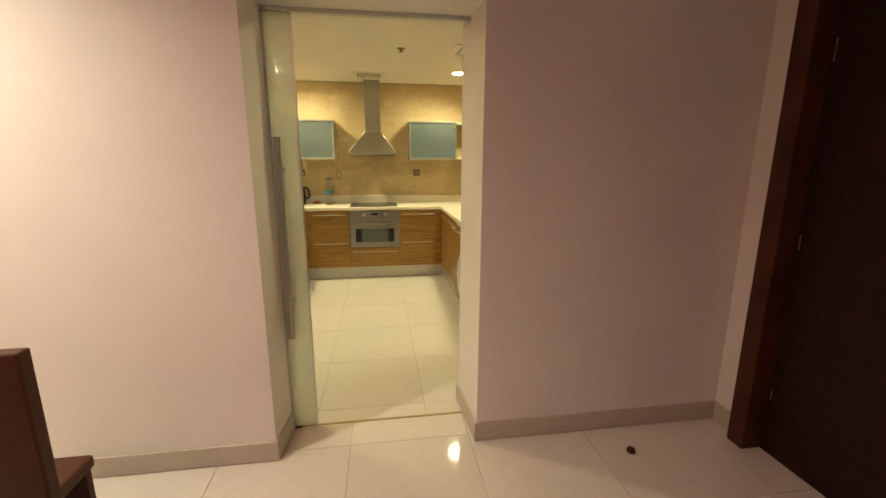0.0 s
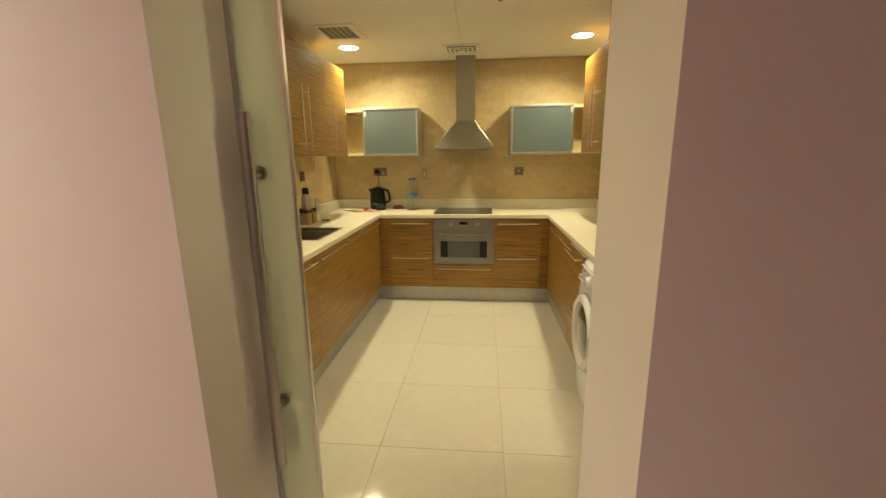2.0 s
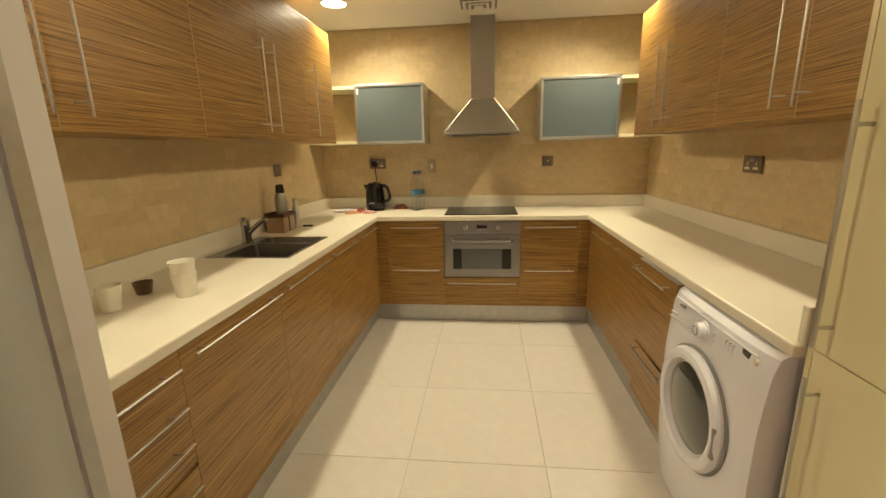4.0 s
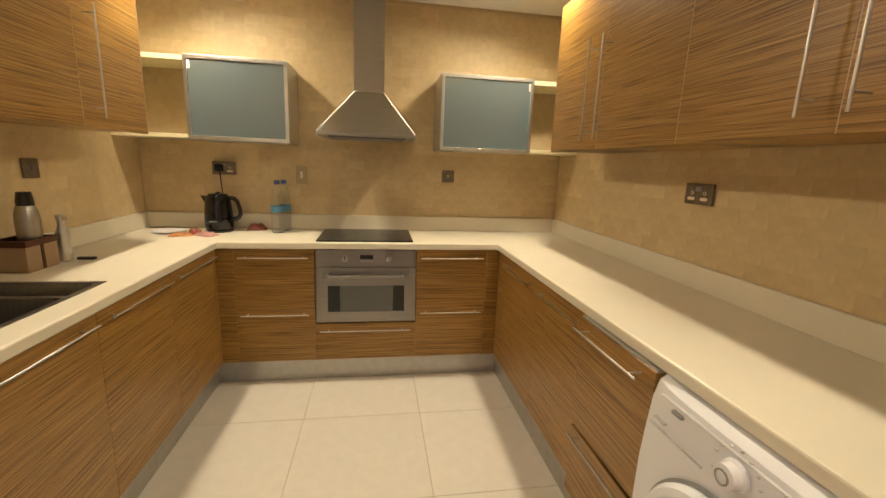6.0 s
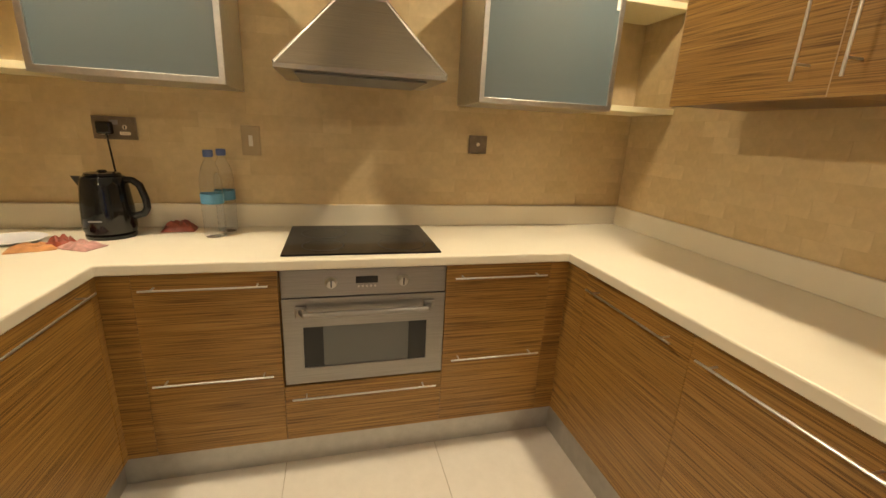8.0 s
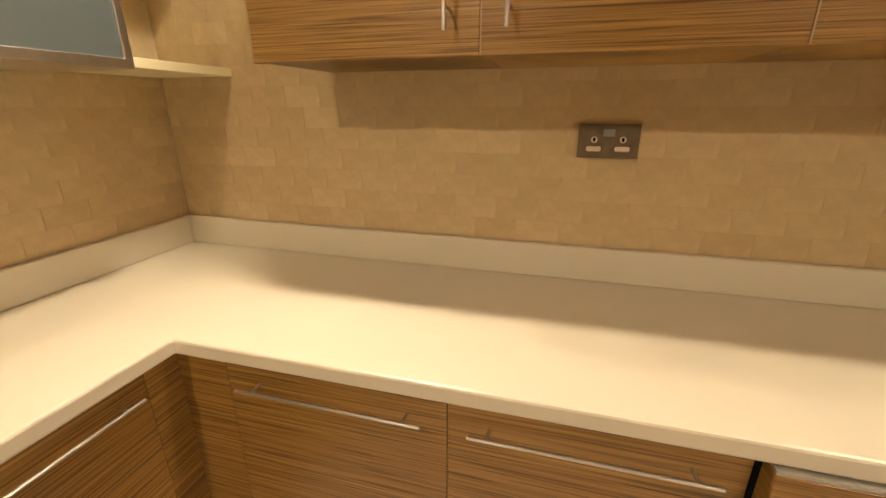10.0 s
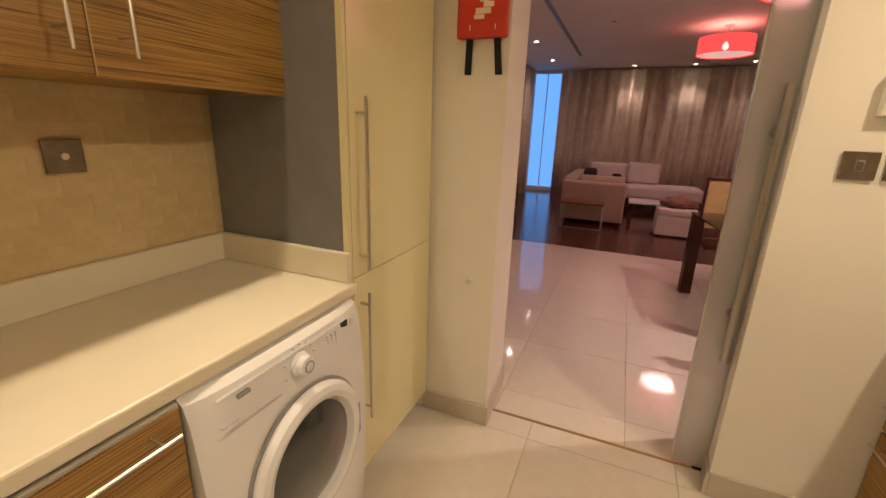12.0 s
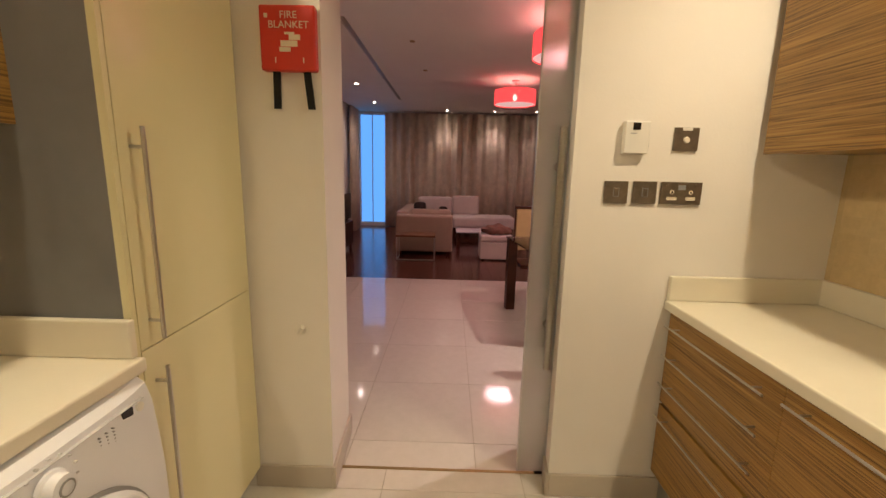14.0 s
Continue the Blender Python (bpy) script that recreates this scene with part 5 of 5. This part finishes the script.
ste = thing("side_table", (1.02, -2.32, 0), "side table with a wooden top and chrome frame behind the sofa", "side table")
part("top", box(0.72, 1.33, -2.48, -2.14, 0.372, 0.40, 0.004), plain("walnut_top", (0.20, 0.085, 0.035), 0.4, vary=0.2), ste)
for x in (0.735, 1.315):
    part("frame", pipe([(x, -2.46, 0.371), (x, -2.46, 0.012), (x, -2.16, 0.012), (x, -2.16, 0.371)], 0.011), CHROME, ste)
part("stretcher", rod((0.735, -2.16, 0.012), (1.315, -2.16, 0.012), 0.011), CHROME, ste)
ott = thing("ottoman", (-0.24, -2.5, 0), "white box ottoman on the parquet", "ottoman")
part("base", box(-0.50, 0.01, -2.75, -2.28, 0.02, 0.30, 0.02), SOFA, ott)
part("cushion", box(-0.50, 0.01, -2.75, -2.28, 0.302, 0.41, 0.03), SOFA, ott)
for x, y in ((-0.45, -2.7), (-0.04, -2.7), (-0.45, -2.33), (-0.04, -2.33)):
    part("foot", rod((x, y, 0), (x, y, 0.02), 0.02), BLACK, ott)
packm = bmesh.new()
bmesh.ops.create_uvsphere(packm, u_segments=24, v_segments=10, radius=1)
for v in packm.verts:
    n = noise.noise(v.co * 2.2)
    v.co = Vector((v.co.x * 0.24 * (1 + 0.25 * n), v.co.y * 0.2 * (1 + 0.2 * n), max(-0.55, v.co.z) * 0.09 * (1 + 0.5 * n)))
bmesh.ops.translate(packm, vec=(-0.26, -2.5, 0.411 + 0.05), verts=packm.verts)
whole("folded_throw", packm, plain("brown_throw", (0.20, 0.10, 0.07), 0.9, vary=0.3, scale=12), "crumpled brown throw on the ottoman", "throw", smooth=True)
ct = thing("coffee_table", (0.15, -3.6, 0), "low dark coffee table with a white top", "coffee table")
part("top", box(-0.25, 0.38, -3.9, -3.4, 0.27, 0.30, 0.005), WHITE, ct)
for x in (-0.2, 0.33):
    part("leg", box(x - 0.03, x + 0.03, -3.85, -3.45, 0.0, 0.27), DARKWOOD, ct)
con = thing("console", (2.2, -2.3, 0), "dark wooden console by the side wall", "console")
part("body", box(2.12, LX1 - 0.004, -3.1, -2.2, 0.10, 0.50, 0.004), DARKWOOD, con)
for x, y in ((2.16, -3.05), (2.16, -2.25), (2.6, -3.05), (2.6, -2.25)):
    part("leg", box(x - 0.02, x + 0.02, y - 0.02, y + 0.02, 0, 0.10), DARKWOOD, con)
tv = thing("television", (2.1, -2.4, 0.50), "black flat television on the console", "television")
part("screen", box(2.14, 2.17, -3.05, -2.25, 0.55, 0.98, 0.005), SCREEN, tv)
part("stand", box(2.125, 2.24, -2.8, -2.5, 0.5005, 0.55, 0.004), BLACK, tv)

for ob in (sofa, ch, ste, ott, ct, *(o for o in scene.objects if o.name.startswith(("cushion", "folded_throw")) and not o.parent)):
    ob.location.x -= 0.09


def dining_chair(m, label):
    """Back at the local origin's front, seat towards local +y."""
    c = thing("dining_chair", (0, 0, 0), label, "chair", "dining chairs")
    part("back_panel", box(-0.45, 0.0, -0.045, 0.0, 0.02, 0.976, 0.006), DARKWOOD, c)
    part("back_pad", box(-0.42, -0.03, 0.001, 0.035, 0.50, 0.94, 0.012), TAN, c, "tan upholstered back pad")
    part("seat", box(-0.45, -0.10, 0.001, 0.28, 0.40, 0.445, 0.008), DARKWOOD, c)
    part("front_panel", box(-0.45, -0.11, 0.24, 0.27, 0.0, 0.399, 0.004), DARKWOOD, c)
    for x in (-0.43, -0.03):
        part("foot", box(x - 0.012, x + 0.012, -0.04, -0.005, 0, 0.02), BLACK, c)
    c.matrix_basis = m
    return c


dining_chair(pose(-0.478, 1.46, 0), "dark stained slab-backed dining chair by the wall")
tc = thing("dining_chair", (-0.46, -0.36, 0), "dark framed dining chair with a tan upholstered back", "chair", "dining chairs")
part("back_pad", box(-0.66, -0.262, -0.375, -0.335, 0.545, 1.0, 0.010), TAN, tc, "tan upholstered back pad")
part("top_rail", box(-0.68, -0.245, -0.378, -0.332, 1.0005, 1.03, 0.003), DARKWOOD, tc)
for x in (-0.67, -0.253):
    part("back_post", box(x - 0.008, x + 0.008, -0.378, -0.332, 0.0, 1.0, 0.003), DARKWOOD, tc)
part("seat", box(-0.66, -0.265, -0.331, 0.05, 0.42, 0.46, 0.008), DARKWOOD, tc)
for x in (-0.64, -0.42):
    part("leg", box(x - 0.02, x + 0.02, 0.005, 0.045, 0.0, 0.4195, 0.003), DARKWOOD, tc)
table = thing("dining_table", (0, 0, 0), "dining table with an assumed, grey-tinted glass top on dark wooden legs", "table")
for x, y in ((-1.245, -0.035), (-1.245, 0.94), (-0.113, -0.035), (-0.113, 0.94)):
    part("leg", box(x - 0.09, x, y, y + 0.09, 0, 0.735, 0.004), DARKWOOD, table)
part("top", box(-1.36, -0.105, -0.045, 1.04, 0.7355, 0.7455, 0.002), TABLE_GLASS, table, "assumed glass top, tinted grey to shadow the floor")
table.matrix_basis = pose(-0.07, 0.03, 0) @ pose(-0.158, 0.01, 0, 0, 0, 7) @ pose(0.158, -0.01, 0)
bug = bmesh.new()
bmesh.ops.create_uvsphere(bug, u_segments=14, v_segments=8, radius=0.022)
for v in bug.verts:
    v.co.z = max(v.co.z, -0.012) * 0.8
bmesh.ops.translate(bug, vec=(1.68, 1.99, 0.011), verts=bug.verts)
stop = whole("floor_stop", bug, DARKWOOD, "small dark door stop on the floor", "door stop", smooth=True)

tc.location.x -= 0.055

# ---- floor tiles, one object each on shared meshes ----


def tile_mesh(name, w, d, h, chamfer, mat):
    bm = box(-w / 2, w / 2, -d / 2, d / 2, -h, 0)
    top = [e for e in bm.edges if all(abs(v.co.z) < 1e-6 for v in e.verts)]
    bmesh.ops.bevel(bm, geom=top, offset=chamfer, segments=1, affect="EDGES")
    me = bpy.data.meshes.new(name)
    bm.to_mesh(me)
    bm.free()
    me.materials.append(mat)
    return me


floor = bpy.data.objects["floor"]
PX, PY = 0.627, 0.607
made = {}


def lay(x0, x1, y0, y1, ax, ay):
    """Tiles on a grid through (ax, ay), cut to the rectangle."""
    i = math.floor((x0 - ax) / PX)
    while ax + i * PX < x1:
        j = math.floor((y0 - ay) / PY)
        while ay + j * PY < y1:
            a, b = max(x0, ax + i * PX), min(x1, ax + (i + 1) * PX)
            c, d = max(y0, ay + j * PY), min(y1, ay + (j + 1) * PY)
            if b - a > 0.01 and d - c > 0.01:
                key = (round(b - a, 3), round(d - c, 3))
                if key not in made:
                    made[key] = tile_mesh("tile", b - a - 0.0028, d - c - 0.0028, 0.004, 0.0007, FLOOR)
                t = new("tile", made[key])
                t.location = ((a + b) / 2, (c + d) / 2, 0)
                t.parent = floor
            j += 1
        i += 1


lay(XL, XR, 2.452, YB, 0.0515, 3.193)
lay(LX0, LX1 + 0.13, -1.05, 2.452, 0.2565, 2.25)

# ---- wall tiles in a running bond ----
TW, TH = 0.122, 0.0625


def wall_tiles(wall, u0, u1, z0, z1, parts, limit):
    host = bpy.data.objects["wall_" + wall]
    rest_v, rest_f = [], []
    row, count = 0, 0
    shared = {}
    z = z0
    while z < z1 - 0.005:
        zt = min(z + TH, z1)
        u = u0 - (0.061 if row % 2 else 0.0)
        while u < u1 - 0.004:
            a, b = max(u, u0), min(u + TW, u1)
            u += TW
            if b - a < 0.008:
                continue
            g = 0.0003
            proud = 0.0009
            use = parts and limit[0](a, z) and limit[1] > 0
            w, h = b - a - 2 * g, zt - z - 2 * g
            mu, mz = (a + b) / 2, (z + zt) / 2
            if use:
                key = (round(w, 3), round(h, 3))
                if key not in shared:
                    bm = box(-w / 2, w / 2, -h / 2, h / 2, -proud, 0)
                    me = bpy.data.meshes.new("wall_tile")
                    bm.to_mesh(me)
                    bm.free()
                    me.materials.append(TILE)
                    shared[key] = me
                t = new("wall_tile", shared[key])
                if wall == "north":
                    t.matrix_basis = Matrix.Translation((mu, YB - proud - 0.0003 * ((row * 7 + count * 3) % 5) / 5, mz)) @ Matrix.Rotation(radians(90), 4, "X")
                elif wall == "east":
                    t.matrix_basis = Matrix.Translation((XR - proud - 0.0003 * ((row * 7 + count * 3) % 5) / 5, mu, mz)) @ Matrix.Rotation(radians(-90), 4, "Z") @ Matrix.Rotation(radians(90), 4, "X")
                t.parent = host
                limit[1] -= 1
            else:
                k = len(rest_v)
                for p in (0.0, -proud):
                    for du, dz in ((-w / 2, -h / 2), (w / 2, -h / 2), (w / 2, h / 2), (-w / 2, h / 2)):
                        if wall == "north":
                            rest_v.append((mu + du, YB + p, mz + dz))
                        elif wall == "east":
                            rest_v.append((XR + p, mu + du, mz + dz))
                        else:
                            rest_v.append((XL - p, mu + du, mz + dz))
                for f in ((4, 5, 6, 7), (0, 1, 5, 4), (1, 2, 6, 5), (2, 3, 7, 6), (3, 0, 4, 7)):
                    rest_f.append([k + i for i in f])
            count += 1
        z = zt
        row += 1
    if rest_v:
        me = bpy.data.meshes.new("wall_tiling")
        me.from_pydata(rest_v, [], rest_f)
        me.materials.append(TILE)
        ob = new("wall_tiling", me)
        ob.parent = host
        tagged(ob, kind="stuff")


wall_tiles("north", XL + 0.002, XR - 0.002, 1.0035, CEIL - 0.014, True, [lambda a, z: 0.68 < a and z < UZ, 130])
wall_tiles("east", 3.229, YB - 0.007, 1.0035, CEIL - 0.002, True, [lambda a, z: z < UZ, 300])
wall_tiles("west", YF + 0.024, YB - 0.007, 1.0035, CEIL - 0.002, False, [None, 0])
